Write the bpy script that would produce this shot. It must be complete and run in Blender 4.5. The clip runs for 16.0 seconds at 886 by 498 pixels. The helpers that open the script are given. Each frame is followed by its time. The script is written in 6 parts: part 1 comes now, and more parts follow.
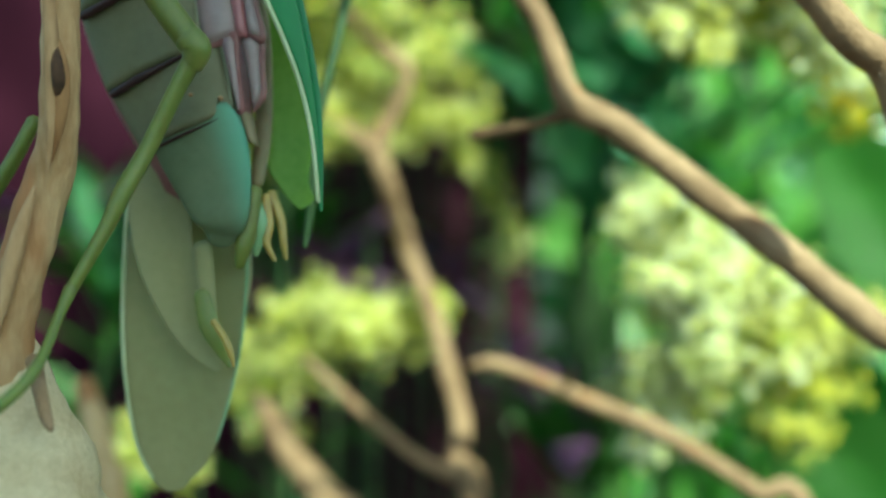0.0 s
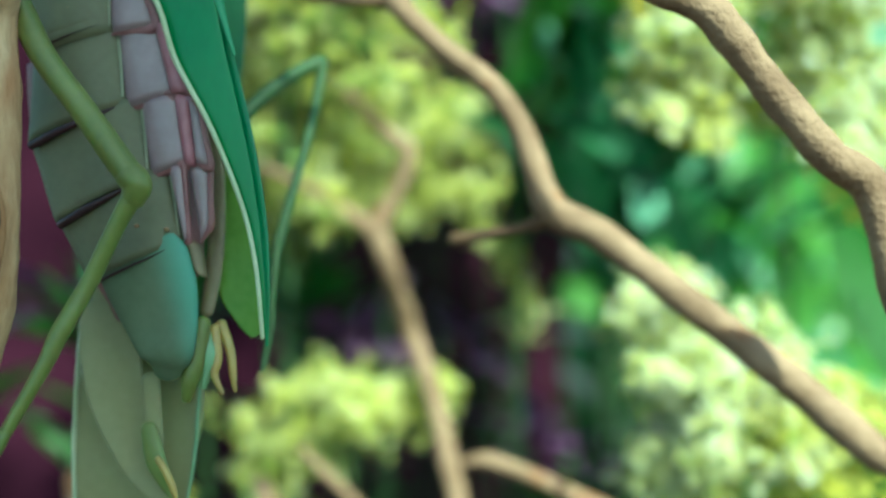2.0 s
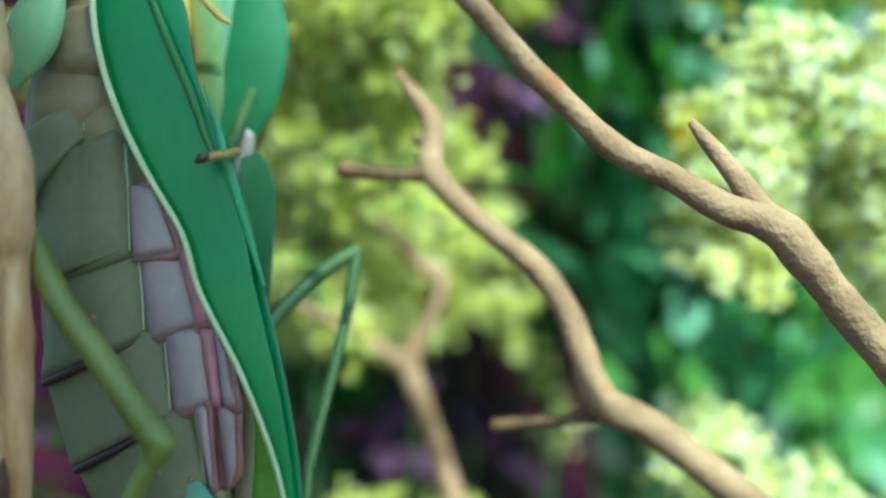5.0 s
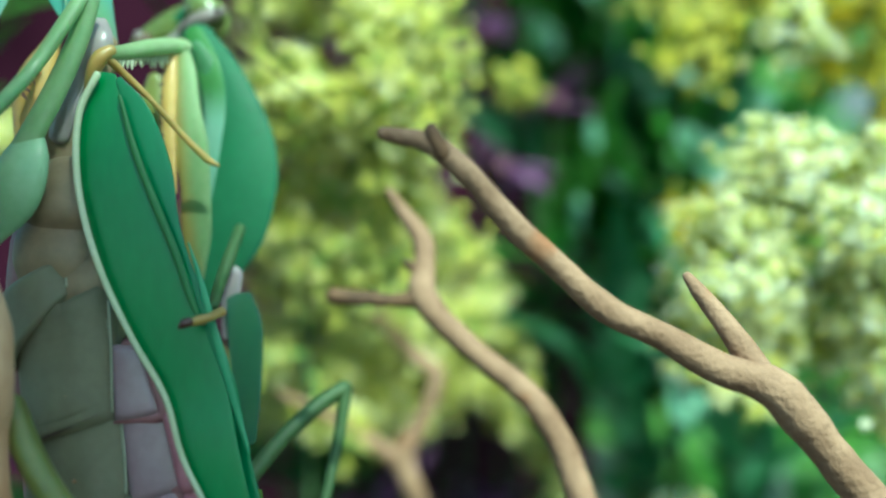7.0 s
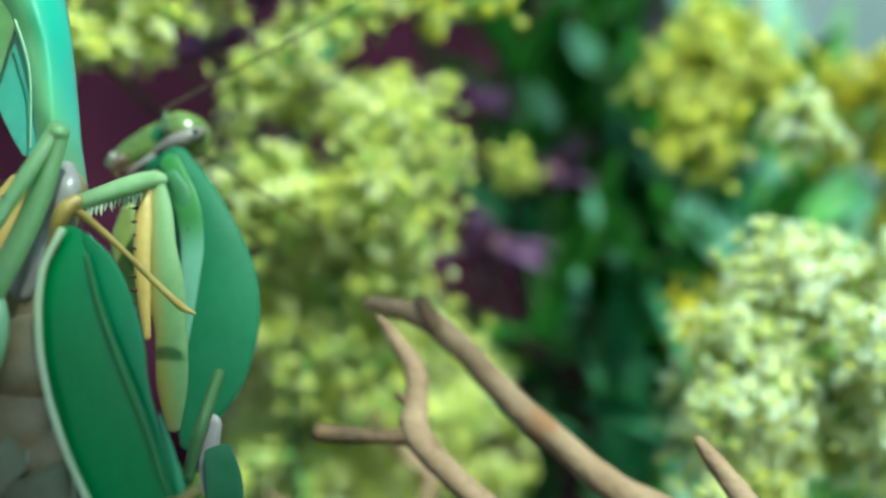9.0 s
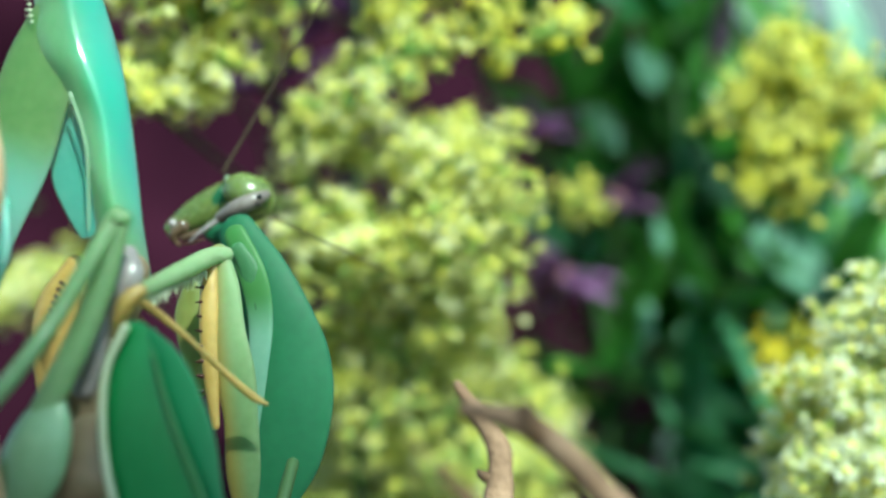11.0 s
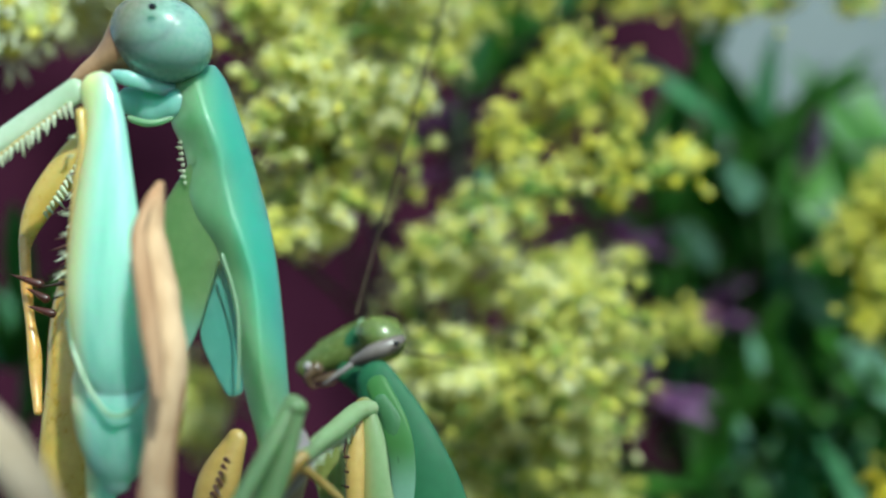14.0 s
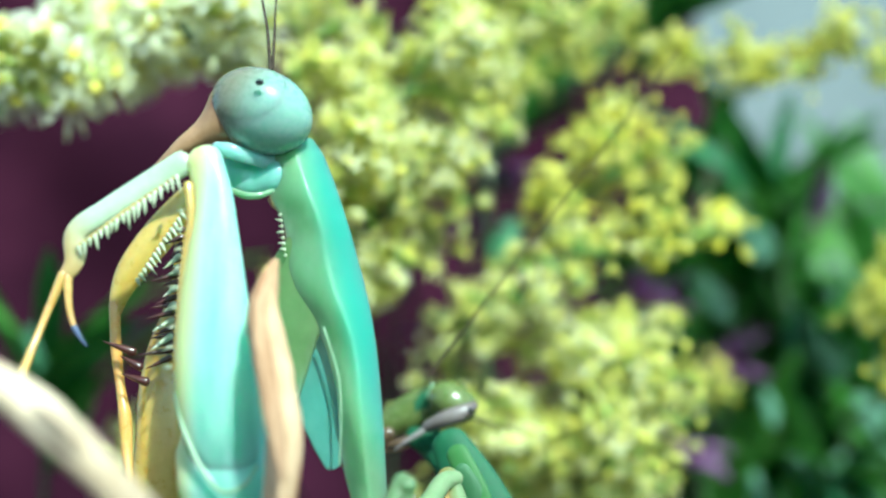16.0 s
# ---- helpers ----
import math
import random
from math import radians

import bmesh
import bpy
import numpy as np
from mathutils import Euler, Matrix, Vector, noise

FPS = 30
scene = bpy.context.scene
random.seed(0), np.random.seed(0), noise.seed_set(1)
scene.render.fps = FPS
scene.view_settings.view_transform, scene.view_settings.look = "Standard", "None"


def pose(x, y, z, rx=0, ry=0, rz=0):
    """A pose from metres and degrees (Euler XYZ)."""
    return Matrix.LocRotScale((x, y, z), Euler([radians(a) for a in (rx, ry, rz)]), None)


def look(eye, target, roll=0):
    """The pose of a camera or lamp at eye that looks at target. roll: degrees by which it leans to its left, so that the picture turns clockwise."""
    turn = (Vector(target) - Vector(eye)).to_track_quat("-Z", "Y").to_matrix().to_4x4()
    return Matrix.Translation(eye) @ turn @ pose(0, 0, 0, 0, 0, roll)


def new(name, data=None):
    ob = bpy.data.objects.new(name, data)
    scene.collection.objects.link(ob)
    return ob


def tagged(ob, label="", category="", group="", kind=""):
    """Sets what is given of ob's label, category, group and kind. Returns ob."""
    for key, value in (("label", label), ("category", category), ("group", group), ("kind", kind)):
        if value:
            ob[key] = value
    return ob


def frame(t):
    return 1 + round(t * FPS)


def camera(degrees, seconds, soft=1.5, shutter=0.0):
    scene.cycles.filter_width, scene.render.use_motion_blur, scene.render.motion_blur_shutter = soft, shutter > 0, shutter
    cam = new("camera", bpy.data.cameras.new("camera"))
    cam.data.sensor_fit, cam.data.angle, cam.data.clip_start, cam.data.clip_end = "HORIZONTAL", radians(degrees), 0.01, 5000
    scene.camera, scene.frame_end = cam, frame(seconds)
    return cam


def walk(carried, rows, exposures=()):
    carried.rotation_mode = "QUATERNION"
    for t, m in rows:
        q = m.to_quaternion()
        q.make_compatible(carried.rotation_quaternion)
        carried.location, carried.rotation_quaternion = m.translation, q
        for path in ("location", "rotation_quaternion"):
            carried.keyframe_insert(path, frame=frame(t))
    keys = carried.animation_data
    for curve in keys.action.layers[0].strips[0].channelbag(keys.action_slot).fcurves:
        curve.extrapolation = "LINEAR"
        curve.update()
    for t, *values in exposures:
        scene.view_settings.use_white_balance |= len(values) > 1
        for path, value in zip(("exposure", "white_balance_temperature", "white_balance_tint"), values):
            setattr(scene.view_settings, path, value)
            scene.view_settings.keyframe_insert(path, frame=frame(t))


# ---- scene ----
CM = 0.01  # all plan numbers below are in centimetres

# ---------------------------------------------------------------- camera
cam = camera(45.2, 16.0, soft=2.3)
cam.data.dof.use_dof = True
cam.data.dof.focus_distance = 0.066
cam.data.dof.aperture_fstop = 15.5
PATH = [
    (0, (-0.031, 0.040, 9.469), (-0.050, 2.039, 9.534), -0.40),
    (0.5, (0.387, 0.377, 9.778), (0.319, 2.375, 9.821), -0.40),
    (1, (0.503, 0.452, 9.922), (0.389, 2.448, 9.971), -0.80),
    (1.5, (0.648, 0.457, 10.123), (0.519, 2.452, 10.185), -1.00),
    (2, (0.684, 0.277, 10.171), (0.548, 2.269, 10.284), -0.20),
    (2.5, (0.767, 0.121, 10.492), (0.604, 2.111, 10.614), -0.30),
    (3, (0.708, 0.081, 10.619), (0.545, 2.070, 10.744), -0.40),
    (3.5, (0.609, 0.361, 10.849), (0.450, 2.352, 10.965), -0.50),
    (4, (0.425, 0.561, 11.094), (0.261, 2.551, 11.215), -0.40),
    (6.5, (0.575, 0.825, 12.307), (0.404, 2.812, 12.458), -0.30),
    (7, (0.549, 0.813, 12.478), (0.378, 2.799, 12.640), -0.30),
    (7.5, (0.555, 0.800, 12.707), (0.388, 2.786, 12.875), -0.30),
    (8, (0.569, 0.967, 12.919), (0.410, 2.953, 13.092), -0.30),
    (8.5, (0.517, 1.056, 13.132), (0.354, 3.040, 13.320), -0.40),
    (9, (0.548, 1.205, 13.345), (0.384, 3.188, 13.542), -0.60),
    (9.5, (0.514, 1.397, 13.547), (0.301, 3.375, 13.745), -0.90),
    (10, (0.397, 1.532, 13.742), (0.175, 3.511, 13.926), -1.00),
    (12.5, (0.059, 1.704, 14.091), (-0.220, 3.672, 14.311), -2.70),
    (13, (-0.014, 1.677, 14.334), (-0.323, 3.639, 14.565), -2.10),
    (13.5, (-0.092, 1.510, 14.458), (-0.408, 3.466, 14.730), -0.50),
    (14, (-0.466, 1.466, 14.563), (-0.771, 3.417, 14.876), -0.50),
    (14.5, (-0.802, 1.357, 14.720), (-1.079, 3.309, 15.059), -0.30),
    (15, (-0.990, 1.417, 14.831), (-1.242, 3.370, 15.181), 0.10),
    (15.5, (-1.244, 1.382, 14.880), (-1.477, 3.335, 15.243), 0.10),
    (16, (-1.246, 1.197, 14.849), (-1.478, 3.150, 15.208), 0.30),
]
EXPOSURES = [(0.0, 0.92, 6450, -37), (0.5, 1.0, 5700, -38), (4.0, 1.0, 5500, -34), (6.5, 0.84, 5450, -30), (8.5, 0.58, 5400, -36), (10.0, 0.6, 5600, -24), (12.3, 0.75, 5650, -21), (13.5, 0.25, 5750, -13), (14.5, 0.15, 5500, -13), (15.0, 0.35, 5400, -17), (16.0, 0.78, 5350, -17)]
walk(cam, [(t, look(Vector(eye) * CM, Vector(target) * CM, roll)) for t, eye, target, roll in PATH], EXPOSURES)

# ---------------------------------------------------------------- light
SUN_AT = Vector((0.36, -0.62, 0.68)).normalized()
sun = new("sun", bpy.data.lights.new("sun", "SUN"))
sun.data.energy, sun.data.angle, sun.data.color = 4.9, radians(1.5), (1.0, 0.97, 0.88)
sun.matrix_world = look(SUN_AT * 2, (0, 0, 0))
world = bpy.data.worlds.new("daylight")
scene.world = world
world.use_nodes = True
sky = world.node_tree.nodes.new("ShaderNodeTexSky")
sky.sky_type, sky.sun_disc = "NISHITA", False
sky.sun_elevation = math.asin(SUN_AT.z)
sky.sun_rotation = math.atan2(SUN_AT.x, SUN_AT.y)
world.node_tree.links.new(sky.outputs["Color"], world.node_tree.nodes["Background"].inputs["Color"])
world.node_tree.nodes["Background"].inputs["Strength"].default_value = 0.132


# ---------------------------------------------------------------- materials
def surface(name, dark, light, scale=300.0, rough=0.5, bump=0.2, fine=2500.0, sheen=0.0, sss=0.0, spots=None, stretch=(1, 1, 1), coat=0.0, clear=0.15, per_piece=0.0, trans=0.0, tint=None, relief=0.0002, gloss=0.5):
    """A two-scale mottled surface: broad patches and fine grain, both in the colour and in the relief."""
    mat = bpy.data.materials.new(name)
    mat.use_nodes = True
    nt = mat.node_tree
    n, l = nt.nodes, nt.links
    b = n["Principled BSDF"]
    co = n.new("ShaderNodeTexCoord")
    mp = n.new("ShaderNodeMapping")
    mp.inputs["Scale"].default_value = stretch
    l.new(co.outputs["Object"], mp.inputs["Vector"])
    big = n.new("ShaderNodeTexNoise")
    big.inputs["Scale"].default_value, big.inputs["Detail"].default_value = scale, 4
    small = n.new("ShaderNodeTexNoise")
    small.inputs["Scale"].default_value, small.inputs["Detail"].default_value = fine, 3
    l.new(mp.outputs["Vector"], big.inputs["Vector"])
    l.new(mp.outputs["Vector"], small.inputs["Vector"])
    mixf = n.new("ShaderNodeMath")
    mixf.operation = "MULTIPLY_ADD"
    l.new(small.outputs["Fac"], mixf.inputs[0])
    mixf.inputs[1].default_value = 0.35
    sub = n.new("ShaderNodeMath")
    sub.operation = "SUBTRACT"
    l.new(big.outputs["Fac"], sub.inputs[0])
    sub.inputs[1].default_value = 0.17
    l.new(sub.outputs[0], mixf.inputs[2])
    fac = mixf.outputs[0]
    if per_piece:
        geo = n.new("ShaderNodeNewGeometry")
        add = n.new("ShaderNodeMath")
        add.operation = "MULTIPLY_ADD"
        l.new(geo.outputs["Random Per Island"], add.inputs[0])
        add.inputs[1].default_value = per_piece
        sh = n.new("ShaderNodeMath")
        sh.operation = "SUBTRACT"
        l.new(fac, sh.inputs[0])
        sh.inputs[1].default_value = per_piece / 2
        l.new(sh.outputs[0], add.inputs[2])
        fac = add.outputs[0]
    ramp = n.new("ShaderNodeValToRGB")
    ramp.color_ramp.elements[0].position, ramp.color_ramp.elements[0].color = 0.3, (*dark, 1)
    ramp.color_ramp.elements[1].position, ramp.color_ramp.elements[1].color = 0.7, (*light, 1)
    l.new(fac, ramp.inputs["Fac"])
    colour = ramp.outputs["Color"]
    if spots:
        sc, size, rgb = spots
        vo = n.new("ShaderNodeTexNoise")
        vo.inputs["Scale"].default_value, vo.inputs["Detail"].default_value = sc, 2
        l.new(mp.outputs["Vector"], vo.inputs["Vector"])
        sr = n.new("ShaderNodeValToRGB")
        sr.color_ramp.elements[0].position, sr.color_ramp.elements[0].color = size, (0, 0, 0, 1)
        sr.color_ramp.elements[1].position, sr.color_ramp.elements[1].color = size + 0.08, (1, 1, 1, 1)
        l.new(vo.outputs["Fac"], sr.inputs["Fac"])
        mx = n.new("ShaderNodeMix")
        mx.data_type = "RGBA"
        l.new(sr.outputs["Color"], mx.inputs["Factor"])
        l.new(colour, mx.inputs["A"])
        mx.inputs["B"].default_value = (*rgb, 1)
        colour = mx.outputs["Result"]
    if tint:
        # a natural change of pigment across a part: direction, where it starts and ends (metres from the thing's base), colour
        way, lo, hi, rgb = tint
        dot = n.new("ShaderNodeVectorMath")
        dot.operation = "DOT_PRODUCT"
        l.new(co.outputs["Object"], dot.inputs[0])
        dot.inputs[1].default_value = way
        mr = n.new("ShaderNodeMapRange")
        mr.interpolation_type = "SMOOTHSTEP"
        l.new(dot.outputs["Value"], mr.inputs["Value"])
        mr.inputs["From Min"].default_value, mr.inputs["From Max"].default_value = lo, hi
        tm = n.new("ShaderNodeMix")
        tm.data_type = "RGBA"
        l.new(mr.outputs["Result"], tm.inputs["Factor"])
        l.new(colour, tm.inputs["A"])
        tm.inputs["B"].default_value = (*rgb, 1)
        colour = tm.outputs["Result"]
    l.new(colour, b.inputs["Base Color"])
    rr = n.new("ShaderNodeMath")
    rr.operation = "MULTIPLY_ADD"
    l.new(small.outputs["Fac"], rr.inputs[0])
    rr.inputs[1].default_value, rr.inputs[2].default_value = 0.2, rough - 0.1
    l.new(rr.outputs[0], b.inputs["Roughness"])
    b.inputs["Coat Weight"].default_value, b.inputs["Coat Roughness"].default_value = coat, clear
    b.inputs["Specular IOR Level"].default_value = gloss
    b.inputs["Sheen Weight"].default_value = sheen
    if sss:
        b.inputs["Subsurface Weight"].default_value = sss
        b.inputs["Subsurface Radius"].default_value = (0.6, 1.0, 0.7)
        b.inputs["Subsurface Scale"].default_value = 0.003
    if bump:
        bp = n.new("ShaderNodeBump")
        bp.inputs["Strength"].default_value, bp.inputs["Distance"].default_value = bump, relief
        l.new(mixf.outputs[0], bp.inputs["Height"])
        l.new(bp.outputs["Normal"], b.inputs["Normal"])
    if trans:
        tr = n.new("ShaderNodeBsdfTranslucent")
        l.new(colour, tr.inputs["Color"])
        ms = n.new("ShaderNodeMixShader")
        ms.inputs["Fac"].default_value = trans
        l.new(b.outputs["BSDF"], ms.inputs[1])
        l.new(tr.outputs["BSDF"], ms.inputs[2])
        l.new(ms.outputs["Shader"], n["Material Output"].inputs["Surface"])
    return mat


BASE_F = Vector((-2.051, 7, 11.414))
BASE_M = Vector((-1.774, 8.2, 14.23))


def across(way, p, q, base=BASE_F):
    """The direction, and where it meets p and q, in metres from a mantis's base (the large one's by default)."""
    w = Vector(way).normalized()
    return tuple(w), w.dot((Vector(p) - base) * CM), w.dot((Vector(q) - base) * CM)


BARK = surface("dry_twig_bark", (0.185, 0.10, 0.056), (0.355, 0.217, 0.135), 260, 0.8, 1.0, 2400, spots=(210, 0.64, (0.27, 0.12, 0.055)), relief=0.00045)
BARK_PALE = surface("weathered_twig_bark", (0.50, 0.35, 0.215), (0.77, 0.60, 0.42), 240, 0.78, 0.9, 2200, relief=0.0004)
BARK_RED = surface("peeling_branch_bark", (0.40, 0.21, 0.10), (0.71, 0.48, 0.29), 200, 0.78, 0.9, 2200, spots=(240, 0.54, (0.40, 0.18, 0.08)), stretch=(1, 1, 0.35), relief=0.0006)
KNOT = surface("dark_knot", (0.04, 0.016, 0.008), (0.13, 0.055, 0.028), 600, 0.8, 0.5, 3000)
SCAR = surface("red_brown_bark_scar", (0.20, 0.085, 0.036), (0.40, 0.20, 0.09), 300, 0.8, 0.8, 2600, stretch=(1, 1, 0.3), relief=0.0004)
# brown for bark strips that also paint in the branch's shaded side
BARK_SHADE_STRIP = surface("brown_bark_shade", (0.36, 0.18, 0.085), (0.58, 0.36, 0.21), 400, 0.8, 1.0, 2600, stretch=(1, 1, 0.3), relief=0.0005)
TWIG_CUT = surface("broken_twig_end", (0.06, 0.03, 0.016), (0.17, 0.09, 0.045), 700, 0.8, 0.8, 3000)

TEAL_PALE = surface("pale_teal_chitin", (0.20, 0.48, 0.37), (0.32, 0.60, 0.48), 110, 0.32, 0.10, 1500, sss=0.8, coat=0.6, clear=0.05, gloss=0.25, stretch=(1, 1, 0.3))
GREEN_PALE = surface("pale_green_chitin", (0.20, 0.34, 0.17), (0.32, 0.46, 0.27), 150, 0.40, 0.10, 1600, sss=0.35, coat=0.2)
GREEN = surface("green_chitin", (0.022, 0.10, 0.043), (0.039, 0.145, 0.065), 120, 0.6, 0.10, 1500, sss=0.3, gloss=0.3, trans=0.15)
FEMUR = surface("femur_chitin", (0.16, 0.44, 0.33), (0.42, 0.70, 0.57), 170, 0.36, 0.12, 1500, sss=0.85, coat=0.6, clear=0.05, gloss=0.25, stretch=(1, 1, 0.12), tint=(*across((-1, 0, 0.02), (-3.22, 7, 15.556), (-3.40, 7, 15.563)), (0.58, 0.60, 0.24)))
SHIELD = surface("shield_chitin", (0.14, 0.275, 0.125), (0.22, 0.36, 0.195), 120, 0.40, 0.12, 1500, sss=0.85, coat=0.6, clear=0.05, gloss=0.25, stretch=(1, 1, 0.5), tint=(*across((0.967, 0, 0.255), (-2.66, 7.3, 15.6), (-2.48, 7.3, 15.6)), (0.072, 0.31, 0.225)))
HEAD_SKIN = surface("head_chitin", (0.20, 0.34, 0.28), (0.28, 0.43, 0.36), 90, 0.28, 0.03, 2500, sss=0.8, coat=0.6, clear=0.05, gloss=0.25, tint=(*across((-0.85, 0, 0.5), (-2.98, 7.2, 16.80), (-3.27, 7.2, 16.95)), (0.20, 0.185, 0.125)))
GREEN_LEG = surface("leg_green_chitin", (0.125, 0.135, 0.026), (0.185, 0.195, 0.05), 180, 0.42, 0.12, 1800, sss=0.5, coat=0.1)
SAGE = surface("sage_tailwing", (0.35, 0.32, 0.155), (0.44, 0.41, 0.215), 100, 0.5, 0.12, 1400, sss=0.2, trans=0.3)
WING = surface("glossy_green_tegmen", (0.020, 0.165, 0.034), (0.042, 0.245, 0.058), 90, 0.38, 0.25, 1700, coat=0.3, clear=0.2, trans=0.15, stretch=(1, 1, 0.4))
VEIN = surface("pale_green_vein", (0.06, 0.25, 0.10), (0.10, 0.33, 0.15), 200, 0.42, 0.1, 1700, coat=0.2, clear=0.2)
WING_EDGE = surface("tegmen_inner_panel", (0.026, 0.175, 0.058), (0.050, 0.26, 0.09), 110, 0.38, 0.2, 1700, coat=0.3, clear=0.2, trans=0.15, stretch=(1, 1, 0.4))
LIME = surface("lime_membrane", (0.20, 0.36, 0.04), (0.34, 0.52, 0.09), 100, 0.4, 0.12, 1600, trans=0.45)
CREAM_DULL = surface("pale_plate_rim", (0.26, 0.28, 0.19), (0.36, 0.37, 0.27), 300, 0.4, 0.1, 2500, sss=0.2)
PINK_PALE = surface("pale_lilac_side", (0.28, 0.22, 0.24), (0.38, 0.32, 0.33), 150, 0.45, 0.15, 1500, sss=0.3)
PINK = surface("pink_fold_skin", (0.31, 0.10, 0.14), (0.43, 0.18, 0.22), 200, 0.42, 0.2, 1600, sss=0.2)
COXA = surface("translucent_green_coxa", (0.27, 0.37, 0.18), (0.37, 0.47, 0.26), 130, 0.42, 0.1, 1600, sss=0.4, trans=0.3)
SMALL_COXA = surface("amber_edged_green_coxa", (0.21, 0.31, 0.13), (0.30, 0.41, 0.20), 130, 0.5, 0.1, 1600, sss=0.4, trans=0.35, gloss=0.3, tint=(*across((-0.995, 0, -0.1), (-1.80, 7.92, 14.04), (-1.97, 7.92, 14.04), BASE_M), (0.42, 0.30, 0.07)))
THORAX = surface("wrinkled_green_thorax", (0.03, 0.10, 0.032), (0.065, 0.165, 0.06), 300, 0.6, 0.4, 1600, sss=0.3)
PANEL = surface("translucent_teal_panel", (0.17, 0.35, 0.24), (0.24, 0.42, 0.30), 130, 0.5, 0.1, 1600, sss=0.3, trans=0.3, gloss=0.3, tint=(*across((0, 0, 1), (-1.73, 8.15, 13.95), (-1.73, 8.15, 14.3), BASE_M), (0.08, 0.21, 0.055)))
LEG_SAGE = surface("sage_green_leg", (0.165, 0.27, 0.105), (0.245, 0.36, 0.165), 150, 0.42, 0.1, 1600, sss=0.6, trans=0.2, coat=0.2)
LOBE = surface("dusky_teal_lobe", (0.07, 0.30, 0.22), (0.11, 0.37, 0.28), 120, 0.42, 0.12, 1500, sss=0.5, trans=0.15)
NEAR_COXA = surface("olive_to_teal_coxa", (0.13, 0.24, 0.075), (0.20, 0.32, 0.12), 120, 0.45, 0.12, 1500, sss=0.6, trans=0.3, tint=(*across((-0.35, 0, -0.94), (-2.937, 7.4, 15.342), (-3.079, 7.4, 14.956)), (0.24, 0.52, 0.40)))
END_SKIN = surface("sage_to_teal_segment", (0.11, 0.135, 0.08), (0.155, 0.18, 0.115), 110, 0.55, 0.25, 1700, sss=0.3, gloss=0.3, coat=0.0, spots=(260, 0.72, (0.30, 0.17, 0.09)), tint=(*across((1, 0, 0.3), (-1.695, 7, 10.499), (-1.394, 7, 10.499)), (0.15, 0.32, 0.24)))
CREAM = surface("cream_margin", (0.42, 0.48, 0.26), (0.60, 0.63, 0.42), 300, 0.4, 0.1, 2500, sss=0.2)
RIB = surface("dark_green_rib", (0.035, 0.13, 0.03), (0.055, 0.18, 0.045), 300, 0.5, 0.1, 2500)
STERNITE = surface("sage_sternite", (0.128, 0.117, 0.072), (0.18, 0.166, 0.106), 110, 0.5, 0.15, 1700, sss=0.3, coat=0.0, gloss=0.3, spots=(260, 0.72, (0.32, 0.15, 0.08)))
TIBIA = surface("tibia_chitin", (0.38, 0.50, 0.31), (0.52, 0.63, 0.44), 150, 0.36, 0.10, 1600, sss=0.35, coat=0.3, tint=(*across((-0.8, 0, -0.55), (-3.971, 7, 16.173), (-4.135, 7, 15.821)), (0.50, 0.34, 0.12)))
LILAC = surface("lilac_pleurite", (0.24, 0.15, 0.18), (0.34, 0.235, 0.265), 150, 0.38, 0.12, 1500, sss=0.3, coat=0.25)
MAROON = surface("maroon_joint_skin", (0.20, 0.07, 0.08), (0.30, 0.135, 0.145), 200, 0.45, 0.3, 1600, sss=0.2)
SHADOW_SEAM = surface("shadow_seam", (0.02, 0.008, 0.012), (0.06, 0.02, 0.03), 300, 0.5, 0.2, 2000)
AMBER = surface("amber_chitin", (0.44, 0.28, 0.04), (0.62, 0.45, 0.11), 160, 0.30, 0.12, 1800, sss=0.6, coat=0.6, clear=0.05)
AMBER_ORANGE = surface("orange_amber_chitin", (0.52, 0.25, 0.045), (0.74, 0.44, 0.12), 160, 0.30, 0.12, 1800, sss=0.6, coat=0.6, clear=0.05)
AMBER_DARK = surface("dull_amber_chitin", (0.32, 0.20, 0.05), (0.48, 0.33, 0.10), 160, 0.4, 0.12, 1800, sss=0.3, coat=0.3, clear=0.06)
BROWN = surface("brown_thorax_skin", (0.175, 0.12, 0.068), (0.275, 0.20, 0.12), 160, 0.5, 0.3, 1500, sss=0.3)
# leg green darkened to put the far hind leg in shade
LEG_DIM = surface("dimmed_green_leg", (0.06, 0.11, 0.035), (0.10, 0.16, 0.055), 180, 0.5, 0.15, 1800, sss=0.3, trans=0.15)
WHITE_SKIN = surface("white_lilac_skin", (0.24, 0.20, 0.20), (0.35, 0.31, 0.30), 170, 0.35, 0.2, 1500, sss=0.3, coat=0.4, clear=0.06)
SPINE = surface("dark_spine", (0.02, 0.006, 0.004), (0.08, 0.025, 0.02), 500, 0.3, 0.0, 2500, coat=0.4)
CLAW = surface("blue_black_claw", (0.03, 0.04, 0.09), (0.10, 0.13, 0.24), 500, 0.2, 0.0, 2500, coat=0.6)
TOOTH = surface("pale_tooth", (0.34, 0.42, 0.22), (0.56, 0.62, 0.42), 400, 0.3, 0.0, 2500, sss=0.3)
EYE_GREEN = surface("green_eye", (0.095, 0.125, 0.03), (0.165, 0.195, 0.06), 110, 0.25, 0.04, 2500, sss=0.4, coat=0.6, clear=0.06)
EYE_STRIPE = surface("lilac_brown_eye_stripe", (0.12, 0.09, 0.08), (0.23, 0.19, 0.18), 300, 0.35, 0.05, 2500, coat=0.2)
PUPIL = surface("black_pupil", (0.004, 0.004, 0.004), (0.012, 0.01, 0.01), 300, 0.15, 0.0, 2500, coat=0.5)
FACE = surface("brown_mouthparts", (0.22, 0.11, 0.05), (0.42, 0.25, 0.13), 250, 0.35, 0.2, 1800, coat=0.3)
